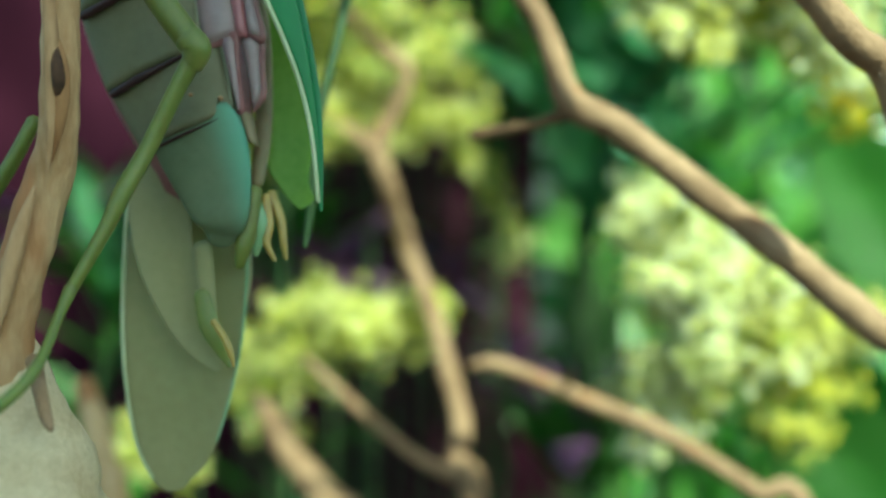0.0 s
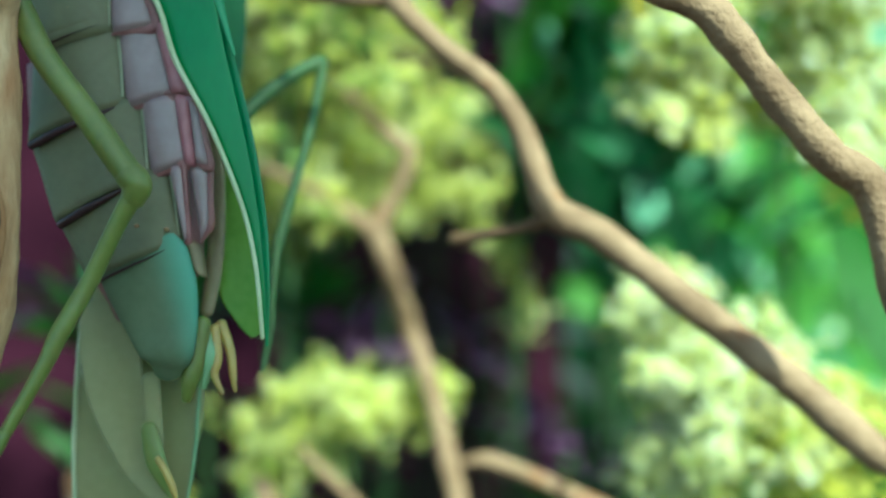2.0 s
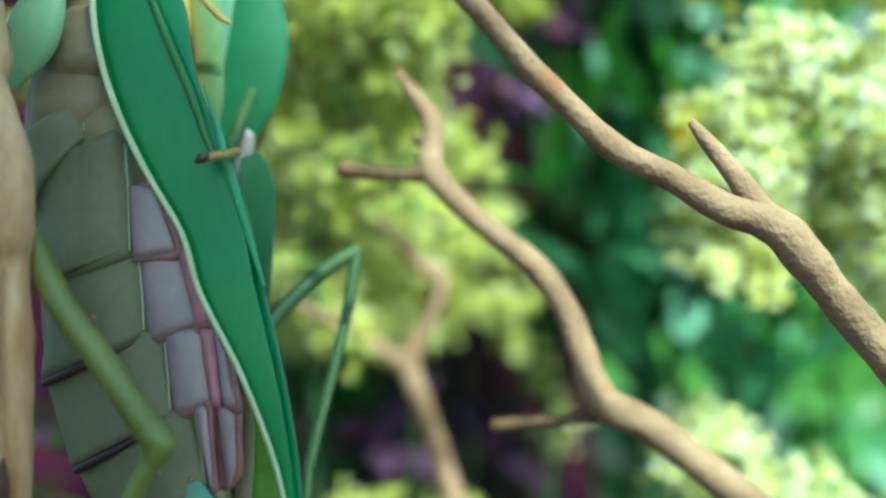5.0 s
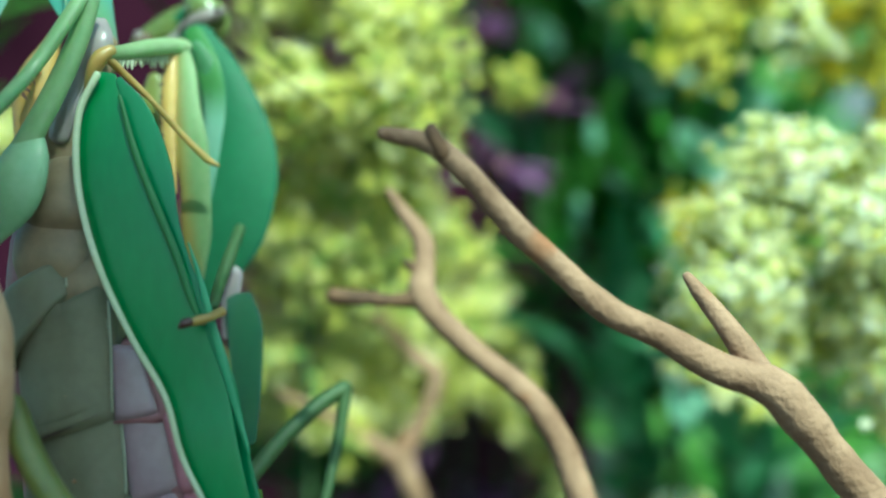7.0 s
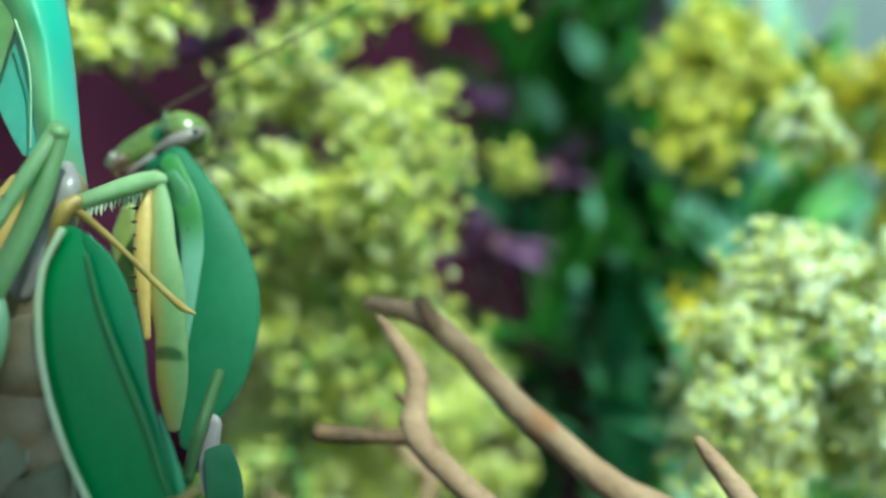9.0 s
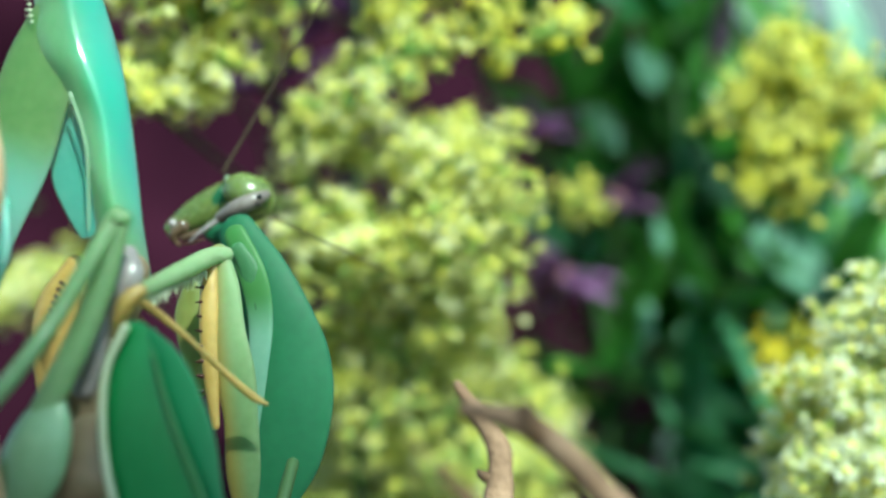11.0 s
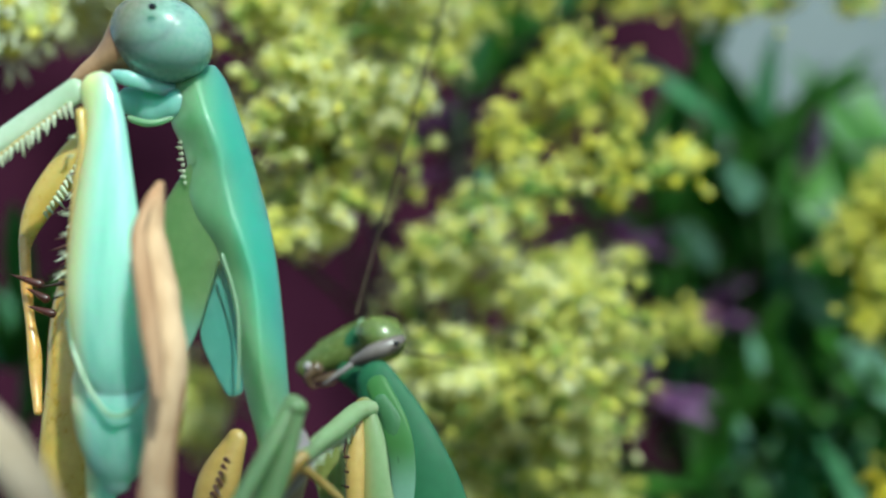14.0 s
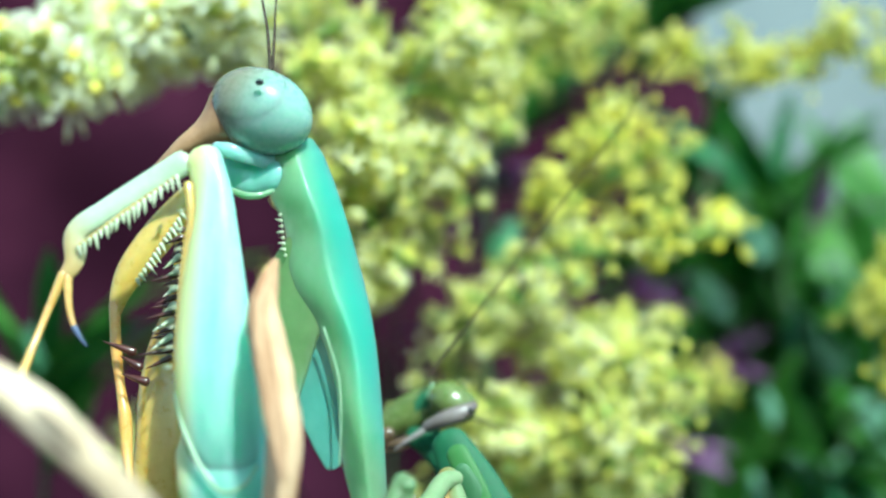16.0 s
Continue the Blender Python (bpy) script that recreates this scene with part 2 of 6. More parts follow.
MOUTH = surface("dark_brown_mouthparts", (0.06, 0.035, 0.02), (0.16, 0.10, 0.06), 400, 0.2, 0.3, 1800, coat=0.7)
FEELER = surface("antenna_brown", (0.03, 0.02, 0.012), (0.07, 0.05, 0.03), 400, 0.6, 0.0, 2500, gloss=0.2)
PETAL = surface("pale_yellow_petal", (0.70, 0.69, 0.15), (0.93, 0.91, 0.56), 200, 0.6, 0.0, 1500, per_piece=0.7, trans=0.48)
PETAL_YELLOW = surface("yellow_petal", (0.78, 0.71, 0.06), (0.91, 0.86, 0.26), 200, 0.6, 0.0, 1500, per_piece=0.5, trans=0.48)
PETAL_WHITE = surface("cream_sunlit_petal", (0.86, 0.87, 0.50), (0.96, 0.96, 0.84), 200, 0.6, 0.0, 1500, per_piece=0.6, trans=0.48)
PETAL_GOLD = surface("golden_petal", (0.80, 0.62, 0.01), (0.92, 0.78, 0.05), 200, 0.6, 0.0, 1500, per_piece=0.5, trans=0.48)
FLOWER_HEART = surface("flower_heart", (0.58, 0.50, 0.05), (0.78, 0.70, 0.14), 500, 0.7, 0.3, 2500)
CALYX = surface("green_calyx", (0.42, 0.53, 0.10), (0.64, 0.68, 0.23), 300, 0.6, 0.1, 1800, per_piece=0.4, trans=0.45)
BRACT = surface("yellow_green_bract", (0.55, 0.57, 0.10), (0.82, 0.78, 0.30), 300, 0.6, 0.1, 1800, per_piece=0.7, trans=0.48)
STEM = surface("green_stem", (0.12, 0.27, 0.04), (0.24, 0.40, 0.08), 200, 0.55, 0.2, 1800)
# stem green darkened so that the stalks sink into the shade behind
STEM_DARK = surface("shade_green_stalk", (0.02, 0.045, 0.012), (0.045, 0.08, 0.022), 200, 0.7, 0.2, 1800)
LEAF = surface("glossy_green_leaf", (0.085, 0.25, 0.033), (0.24, 0.48, 0.105), 80, 0.38, 0.3, 900, per_piece=0.6, trans=0.55, coat=0.5, clear=0.25)
LEAF_PLAIN = surface("plain_green_leaf", (0.075, 0.22, 0.032), (0.14, 0.34, 0.065), 60, 0.55, 0.3, 900, trans=0.5)
# leaf green turned light and bluish to paint the sky's sheen on some leaves
LEAF_SHEEN = surface("bluish_sheen_leaf", (0.13, 0.34, 0.15), (0.42, 0.65, 0.47), 80, 0.28, 0.3, 900, per_piece=0.7, trans=0.45, coat=0.7, clear=0.15)
# leaf colour paled to paint glints deep in the greenery
LEAF_GLINT = surface("pale_glint_leaf", (0.20, 0.40, 0.25), (0.36, 0.55, 0.42), 80, 0.28, 0.3, 900, trans=0.4, coat=0.7, clear=0.15)
CLOTH = surface("maroon_cloth", (0.018, 0.0034, 0.0105), (0.041, 0.0085, 0.022), 40, 0.9, 0.6, 1600, gloss=0.05)
PLASTER = surface("lilac_grey_plaster", (0.10, 0.117, 0.122), (0.137, 0.153, 0.158), 14, 0.9, 0.3, 500)
# cream for the added shade wall, pale so that it bounces light
PLASTER_LIGHT = surface("shade_wall_cream", (0.38, 0.37, 0.34), (0.46, 0.45, 0.42), 14, 0.9, 0.3, 500)
SOIL = surface("dark_soil", (0.02, 0.014, 0.01), (0.07, 0.05, 0.035), 60, 0.95, 1.0, 900)
MAUVE = surface("mauve_petal", (0.22, 0.09, 0.24), (0.42, 0.24, 0.44), 120, 0.6, 0.2, 900, per_piece=0.4, trans=0.3)


# ---------------------------------------------------------------- building tools
ORIGIN = {}


def thing(name, base, label, category, group="", kind=""):
    """An empty at the thing's base (cm) that carries its parts."""
    ob = new(name)
    ob.empty_display_size = 0.005
    ob.location = Vector(base) * CM
    ORIGIN[ob.name] = Vector(base) * CM
    return tagged(ob, label, category, group, kind)


def part(name, bm, material, parent, label="", kind=""):
    """One mesh object from a bmesh whose vertices are in world centimetres."""
    me = bpy.data.meshes.new(name)
    o = ORIGIN[parent.name] if parent else Vector()
    for q in bm.verts:
        q.co = q.co * CM - o
    bmesh.ops.recalc_face_normals(bm, faces=bm.faces)
    bm.to_mesh(me)
    bm.free()
    for f in me.polygons:
        f.use_smooth = True
    for m in (material if isinstance(material, (list, tuple)) else [material]):
        me.materials.append(m)
    ob = new(name, me)
    if parent:
        ob.parent = parent
        ORIGIN[ob.name] = o
    return tagged(ob, label, kind=kind)


def spline(rows, sub):
    """Catmull-Rom through rows of numbers."""
    r = [np.array(q, float) for q in rows]
    if len(r) < 3 or sub < 2:
        r2 = [r[0]]
        for a, b in zip(r, r[1:]):
            r2 += [a + (b - a) * k / sub for k in range(1, sub + 1)]
        return r2
    r = [2 * r[0] - r[1]] + r + [2 * r[-1] - r[-2]]
    out = []
    for i in range(1, len(r) - 2):
        a, b, c, d = r[i - 1:i + 3]
        for k in range(sub):
            u = k / sub
            out.append(0.5 * ((2 * b) + (c - a) * u + (2 * a - 5 * b + 4 * c - d) * u * u + (3 * b - a - 3 * c + d) * u ** 3))
    out.append(r[-2])
    return out


def sweep(rows, seg=14, sub=5, facing=(0, 1, 0), camber=0.0, power=1.0, rough=0.0, ends=0.8, bm=None, seed=0):
    """A closed body along rows of (x, y, z, half width, half depth). facing: roughly the depth axis.
    camber bows a flat blade; power under 1 squares the section; rough makes bumps; ends rounds the ends."""
    bm = bm or bmesh.new()
    pts = spline(rows, sub)
    rings = []
    n = len(pts)
    fac = Vector(facing).normalized()
    for i, q in enumerate(pts):
        c = Vector(q[:3])
        a, b = Vector(pts[max(i - 1, 0)][:3]), Vector(pts[min(i + 1, n - 1)][:3])
        tan = (b - a).normalized()
        w = tan.cross(fac)
        w = w.normalized() if w.length > 1e-4 else Vector((1, 0, 0))
        d = w.cross(tan).normalized()
        hw, hd = max(q[3], 0.002), max(q[4], 0.002)
        ring = []
        for k in range(seg):
            an = 2 * math.pi * k / seg
            ca, sa = math.cos(an), math.sin(an)
            ca2 = math.copysign(abs(ca) ** power, ca)
            sa2 = math.copysign(abs(sa) ** power, sa)
            off = w * hw * ca2 + d * (hd * sa2 + camber * hw * (1 - ca * ca))
            if rough:
                k1 = noise.noise((c + off) * 2.2 + Vector((seed, 0, 0))) + 0.5 * noise.noise((c + off) * 7.0 + Vector((0, seed, 0)))
                off *= 1 + rough * k1
            ring.append(bm.verts.new(c + off))
        rings.append((ring, c, tan, hw))
    for (r1, *_), (r2, *_) in zip(rings, rings[1:]):
        for k in range(seg):
            bm.faces.new((r1[k], r1[(k + 1) % seg], r2[(k + 1) % seg], r2[k]))
    for (ring, c, tan, hw), sgn, hd in ((rings[0], -1, pts[0][4]), (rings[-1], 1, pts[-1][4])):
        mid = sum((q.co for q in ring), Vector()) / seg
        reach = min(max(hw, hd), 4 * min(hw, hd) + 0.01, 0.3) * ends
        last = ring
        for a in (30, 58, 78):
            k1, k2 = math.cos(radians(a)), math.sin(radians(a))
            fresh = [bm.verts.new(mid + (q.co - mid) * k1 + tan * sgn * reach * k2) for q in ring]
            for k in range(seg):
                bm.faces.new((last[k], last[(k + 1) % seg], fresh[(k + 1) % seg], fresh[k]))
            last = fresh
        tip = bm.verts.new(mid + tan * sgn * reach)
        for k in range(seg):
            bm.faces.new((last[k], last[(k + 1) % seg], tip))
    return bm


def tube(points, r0, r1=None, seg=8, sub=4, rough=0.0, bm=None):
    """A round tapering tube through points."""
    r1 = r0 if r1 is None else r1
    n = len(points) - 1
    return sweep([(*p, r0 + (r1 - r0) * i / n, r0 + (r1 - r0) * i / n) for i, p in enumerate(points)], seg, sub, rough=rough, bm=bm)


def ball(centre, radii, turn=(0, 0, 0), bm=None, u=20, v=14):
    bm = bm or bmesh.new()
    m = Matrix.LocRotScale(Vector(centre), Euler([radians(a) for a in turn]), Vector(radii))
    bmesh.ops.create_uvsphere(bm, u_segments=u, v_segments=v, radius=1.0, matrix=m)
    return bm


def spike(root, tip, r, bm=None, bend=0.0):
    """A slim thorn from root to tip."""
    a, b = Vector(root), Vector(tip)
    side = (b - a).cross(Vector((0, 1, 0)))
    mid = (a + b) / 2 + side * bend
    return sweep([(*a, r, r), (*mid, r * 0.62, r * 0.62), (*b, r * 0.08, r * 0.08)], 6, 2, bm=bm)


def spikes_along(p, q, count, way, length, r, parent, material, name="tooth", vary=0.3, seed=1):
    """A row of thorns from p to q, each a part."""
    rng = random.Random(seed)
    p, q, way = Vector(p), Vector(q), Vector(way).normalized()
    for i in range(count):
        a = p.lerp(q, (i + 0.5) / count)
        w = (way + Vector((rng.uniform(-1, 1), rng.uniform(-1, 1), rng.uniform(-1, 1))) * 0.18).normalized()
        part(name, spike(a, a + w * length * (1 + rng.uniform(-vary, vary)), r), material, parent)


def patch(tl, tr, br, bl, bulge=0.1, thick=0.1, lift=0.03, corner=0.35, nu=16, nv=12, bm=None):
    """A thin armour plate between four corners: bowed towards the viewer, rounded at its corners, its lower edge lifted."""
    bm = bm or bmesh.new()
    tl, tr, br, bl = (Vector(q) for q in (tl, tr, br, bl))

    def at(u, v, back):
        a, b = 2 * u - 1, 2 * v - 1
        a, b = a * math.sqrt(max(1 - corner * b ** 6, 0)), b * math.sqrt(max(1 - corner * a ** 6, 0))
        u, v = (a + 1) / 2, (b + 1) / 2
        q = tl.lerp(tr, u).lerp(bl.lerp(br, u), v)
        rise = bulge * (1 - abs(a) ** 2.4) + lift * v * v + 0.012 * (1 - b ** 16) * (1 - a ** 16)
        return q + Vector((0, -rise + (thick if back else 0), 0))

    front = [[bm.verts.new(at(i / nu, j / nv, False)) for i in range(nu + 1)] for j in range(nv + 1)]
    back = [[bm.verts.new(at(i / nu, j / nv, True)) for i in range(nu + 1)] for j in range(nv + 1)]
    for j in range(nv):
        for i in range(nu):
            bm.faces.new((front[j][i], front[j][i + 1], front[j + 1][i + 1], front[j + 1][i]))
            bm.faces.new((back[j][i], back[j + 1][i], back[j + 1][i + 1], back[j][i + 1]))
    for j in range(nv):
        for i in (0, nu):
            bm.faces.new((front[j][i], front[j + 1][i], back[j + 1][i], back[j][i]))
    for i in range(nu):
        for j in (0, nv):
            bm.faces.new((front[j][i], front[j][i + 1], back[j][i + 1], back[j][i]))
    return bm


def shell(rows, keel=0.62, nu=28, sub=5):
    """A curved shield between two edges. rows of (z, left x, right x, y): bowed to a soft keel, its right margin turned back."""
    bm = bmesh.new()
    pts = spline(rows, sub)
    sides = []
    for back in (0, 1):
        g = []
        for i, (z, xl, xr, y) in enumerate(pts):
            ring = []
            for k in range(nu + 1):
                u = k / nu
                a = (u - keel) / (keel if u < keel else 1 - keel)
                dy = -0.07 + (0.075 * abs(a) ** 1.7 if u < keel else 0.16 * a ** 1.15)
                thick = 0.012 + 0.07 * (1 - a * a)
                tilt = 0.0 if back else 0.01 * math.sin(9 * z + 4 * u)
                ring.append(bm.verts.new((xl + (xr - xl) * u, y + dy + tilt + back * thick, z + 0.06 * (u - 0.5))))
            g.append(ring)
        sides.append(g)
    a, b = sides
    n = len(pts) - 1
    for g in sides:
        for i in range(n):
            for k in range(nu):
                bm.faces.new((g[i][k], g[i][k + 1], g[i + 1][k + 1], g[i + 1][k]))
    for i in range(n):
        for k in (0, nu):
            bm.faces.new((a[i][k], a[i + 1][k], b[i + 1][k], b[i][k]))
    for k in range(nu):
        for i in (0, n):
            bm.faces.new((a[i][k], a[i][k + 1], b[i][k + 1], b[i][k]))
    return bm


# ---------------------------------------------------------------- setting
def build_setting():
    bm = bmesh.new()
    bmesh.ops.create_grid(bm, x_segments=60, y_segments=60, size=1.0)
    for q in bm.verts:
        d = max(abs(q.co.x), abs(q.co.y))
        q.co = Vector((q.co.x * 20 * (1 + 400 * d ** 4), q.co.y * 20 * (1 + 400 * d ** 4) + 10, 0))
        q.co.z = 0.25 * noise.noise(q.co * 0.5) - 0.3 if d < 0.9 else -0.3
    tagged(part("ground", bm, SOIL, None), "dark crumbly potting soil under the twigs and flowers", "ground", kind="structure")
    bm = bmesh.new()
    bmesh.ops.create_cube(bm, size=1.0, matrix=Matrix.LocRotScale((-19, 46, 19.7), None, (82, 2, 40)))
    tagged(part("wall_back", bm, PLASTER, None), "plain lilac-grey painted plaster wall", "wall", kind="structure")
    # unseen wall added behind the camera: a low sill wall and a shading bar above it
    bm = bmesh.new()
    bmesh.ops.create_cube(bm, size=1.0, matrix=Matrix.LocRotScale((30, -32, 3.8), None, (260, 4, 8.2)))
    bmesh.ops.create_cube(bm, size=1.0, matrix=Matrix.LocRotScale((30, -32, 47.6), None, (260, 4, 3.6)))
    # a post, added to keep the sun off the mantises' lower bodies
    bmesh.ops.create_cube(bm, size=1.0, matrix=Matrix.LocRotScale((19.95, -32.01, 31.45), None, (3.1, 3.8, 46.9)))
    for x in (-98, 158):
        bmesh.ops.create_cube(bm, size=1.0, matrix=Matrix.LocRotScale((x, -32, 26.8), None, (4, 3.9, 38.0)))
    tagged(part("shade_wall", bm, PLASTER_LIGHT, None), "unseen cream wall with a bar and a post, added to shade the mantises", "wall", kind="structure")
    # a hanging cloth with soft folds
    bm = bmesh.new()
    nx, nz = 150, 50
    grid = []
    for side in (0, 1):
        g = []
        for i in range(nx + 1):
            col = []
            for k in range(nz + 1):
                x, z = -34 + 36.0 * i / nx, -0.2 + 34 * k / nz
                y = 24 + 0.4 * math.sin(x * 0.5 + 1.2 * math.sin(z * 0.22)) + 0.25 * math.sin(x * 1.1 + z * 0.5) + 0.9 * noise.noise(Vector((x * 0.25, z * 0.2, 3)))
                col.append(bm.verts.new((x + 1.6 * noise.noise(Vector((z * 0.15, 5, 0))), y + side * 0.12, z)))
            g.append(col)
        grid.append(g)
    for g in grid:
        for i in range(nx):
            for k in range(nz):
                bm.faces.new((g[i][k], g[i + 1][k], g[i + 1][k + 1], g[i][k + 1]))
    a, b = grid
    for k in range(nz):
        for i in (0, nx):
            bm.faces.new((a[i][k], a[i][k + 1], b[i][k + 1], b[i][k]))
    for i in range(nx):
        for k in (0, nz):
            bm.faces.new((a[i][k], a[i + 1][k], b[i + 1][k], b[i][k]))
    tagged(part("cloth", bm, CLOTH, None), "dark maroon cloth hanging in soft folds behind the flowers", "cloth")


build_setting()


# ---------------------------------------------------------------- twigs
def twig(name, label, rows, material=None, side=(), group="dry twigs", rough=0.16, to_ground=True, seed=0):
    """A branch down to the soil, with side shoots as parts. rows: tip first."""
    rows = [(*r[:3], r[3] * 0.92, r[4] * 0.92) for r in rows]
    if to_ground:
        x, y, z, w, d = rows[-1]
        px_, py_, pz_ = rows[-2][:3]
        dx, dy = (x - px_) * 1.2, (y - py_) * 1.2
        rows += [(x + dx * 0.6, y + dy * 0.6, z * 0.45, w * 1.15, d * 1.15), (x + dx, y + dy, -0.4, w * 1.3, d * 1.3)]
    base = rows[-1][:3]
    t = thing(name, base, label, "twig", group)
    part("stem", sweep(rows, 16, 9, rough=rough, seed=seed), material or BARK, t)
    for nm, srows, mat in side:
        part(nm, sweep(srows, 12, 7, rough=rough, seed=seed + 3), mat, t)
    return t


twig("crooked_twig", "crooked tan twig with broken side stubs, bare and dry",
     [(-0.627, 9.35, 13.656, 0.032, 0.032), (-0.496, 9.3, 13.463, 0.068, 0.068), (-0.335, 9.2, 13.236, 0.094, 0.094), (-0.308, 9.1, 13.005, 0.101, 0.101), (-0.309, 9.02, 12.78, 0.122, 0.122), (-0.089, 9, 12.517, 0.1, 0.1), (0.212, 9, 12.244, 0.1, 0.1), (0.49, 9, 12.021, 0.113, 0.113),
      (0.7, 9, 11.723, 0.109, 0.109), (0.823, 9, 11.429, 0.117, 0.117), (0.971, 9, 11.001, 0.151, 0.151), (1.306, 9, 10.816, 0.138, 0.138), (1.703, 9, 10.52, 0.142, 0.142), (2.181, 9, 10.138, 0.138, 0.138), (2.629, 8.9, 9.775, 0.15, 0.15), (3.046, 8.9, 9.429, 0.159, 0.159), (3.469, 8.8, 9.038, 0.167, 0.167), (4.054, 8.7, 8.539, 0.179, 0.179)],
     side=[("stub", [(-0.375, 9.02, 12.759, 0.074, 0.074), (-0.571, 9, 12.751, 0.048, 0.048), (-0.83, 8.96, 12.769, 0.061, 0.061), (-1.012, 8.94, 12.788, 0.065, 0.065)], TWIG_CUT),
           ("stub", [(0.947, 9, 10.91, 0.083, 0.083), (0.721, 9.1, 10.835, 0.046, 0.046), (0.442, 9.2, 10.799, 0.052, 0.052), (0.166, 9.3, 10.763, 0.062, 0.062)], TWIG_CUT),
           ("bud_scar", [(-0.339, 9.1, 12.983, 0.053, 0.053), (-0.439, 9.08, 13.036, 0.031, 0.031), (-0.464, 9.07, 13.071, 0.013, 0.013)], TWIG_CUT)], seed=1)
twig("forked_twig", "smooth tan twig with a pointed side shoot",
     [(-0.296, 6.67, 13.613, 0.04, 0.04), (-0.171, 6.67, 13.588, 0.053, 0.053), (0.005, 6.65, 13.533, 0.071, 0.071), (0.19, 6.7, 13.372, 0.078, 0.078), (0.406, 6.8, 13.125, 0.079, 0.079), (0.659, 6.95, 12.893, 0.081, 0.081), (0.954, 7.1, 12.635, 0.09, 0.09), (1.288, 7.2, 12.468, 0.095, 0.095), (1.627, 7.3, 12.282, 0.103, 0.103), (1.963, 7.35, 12.162, 0.132, 0.132),(2.13, 7.4, 11.974, 0.135, 0.135), (2.451, 7.5, 11.59, 0.133, 0.133),
      (2.794, 7.6, 11.2, 0.138, 0.138), (3.124, 7.7, 10.961, 0.146, 0.146), (3.312, 7.7, 10.266, 0.158, 0.158), (3.481, 7.6, 9.773, 0.173, 0.173), (3.941, 7.6, 9.051, 0.181, 0.181)],
     side=[("side_shoot", [(1.899, 7.35, 12.229, 0.076, 0.076), (1.813, 7.4, 12.363, 0.077, 0.077), (1.693, 7.45, 12.552, 0.063, 0.063), (1.569, 7.5, 12.727, 0.05, 0.05), (1.489, 7.52, 12.841, 0.028, 0.028)], BARK),
           ("broken_end", [(0.054, 6.63, 13.484, 0.053, 0.053), (0.004, 6.6, 13.58, 0.043, 0.043), (-0.015, 6.6, 13.619, 0.034, 0.034)], TWIG_CUT)], seed=2)
twig("far_twig", "pale weathered forked twig among the flowers",
     [(-1.540, 12.80, 13.020, 0.053, 0.053), (-1.202, 12.80, 12.654, 0.080, 0.080), (-0.799, 12.80, 12.242, 0.096, 0.096), (-0.566, 12.80, 12.016, 0.096, 0.096), (-0.736, 12.80, 11.538, 0.106, 0.106), (-0.940, 12.80, 11.140, 0.142, 0.142), (-0.789, 12.91, 10.606, 0.126, 0.126), (-0.601, 13.34, 9.913, 0.130, 0.130), (-0.324, 13.01, 9.230, 0.118, 0.118), (-0.109, 12.60, 8.455, 0.123, 0.123), (0.044, 12.36, 7.880, 0.121, 0.121), (0.003, 12.10, 7.383, 0.138, 0.138), (0.188, 12.00, 6.961, 0.162, 0.162)],
     BARK, side=[("side_shoot", [(-0.940, 12.80, 11.073, 0.115, 0.115), (-1.258, 12.69, 11.273, 0.095, 0.095), (-1.639, 12.58, 11.537, 0.068, 0.068), (-2.082, 12.48, 11.765, 0.052, 0.052), (-2.281, 12.48, 11.867, 0.036, 0.036)], BARK),
           ("lower_shoot", [(-0.062, 12.10, 7.320, 0.102, 0.102), (-0.439, 12.01, 7.525, 0.070, 0.070), (-0.936, 11.98, 7.929, 0.067, 0.067), (-1.314, 12.01, 8.271, 0.061, 0.061), (-1.690, 12.00, 8.631, 0.042, 0.042)], BARK)], seed=3)
twig("low_twig", "pale broken twig slanting up from the soil",
     [(0.163, 11.3, 8.599, 0.057, 0.057), (0.425, 11.3, 8.615, 0.087, 0.087), (0.9, 11.3, 8.434, 0.087, 0.087), (1.478, 11.2, 8.187, 0.095, 0.095), (1.888, 11.2, 8.026, 0.113, 0.113), (2.448, 11.1, 7.717, 0.103, 0.103), (3.052, 11, 7.328, 0.111, 0.111), (3.53, 10.9, 7.005, 0.124, 0.124)],
     BARK, side=[("stub", [(1.126, 11.2, 8.354, 0.047, 0.047), (1.157, 11.15, 8.44, 0.035, 0.035), (1.176, 11.1, 8.515, 0.015, 0.015)], TWIG_CUT)], seed=4)
twig("short_twig", "short reddish-tan twig ending in a blunt tip",
     [(-2.405, 13, 8.128, 0.083, 0.083), (-2.237, 12.9, 7.866, 0.15, 0.15), (-1.95, 12.8, 7.407, 0.19, 0.19), (-1.535, 12.7, 6.889, 0.215, 0.215), (-1.128, 12.6, 6.317, 0.233, 0.233)], BARK, seed=5)
twig("shaded_twig", "reddish brown twig in shade behind the branch",
     [(-3.833, 11, 8.461, 0.116, 0.116), (-3.744, 11, 8.113, 0.163, 0.163), (-3.626, 11, 7.593, 0.175, 0.175), (-3.537, 11, 7.074, 0.192, 0.192)], BARK_RED, seed=6)
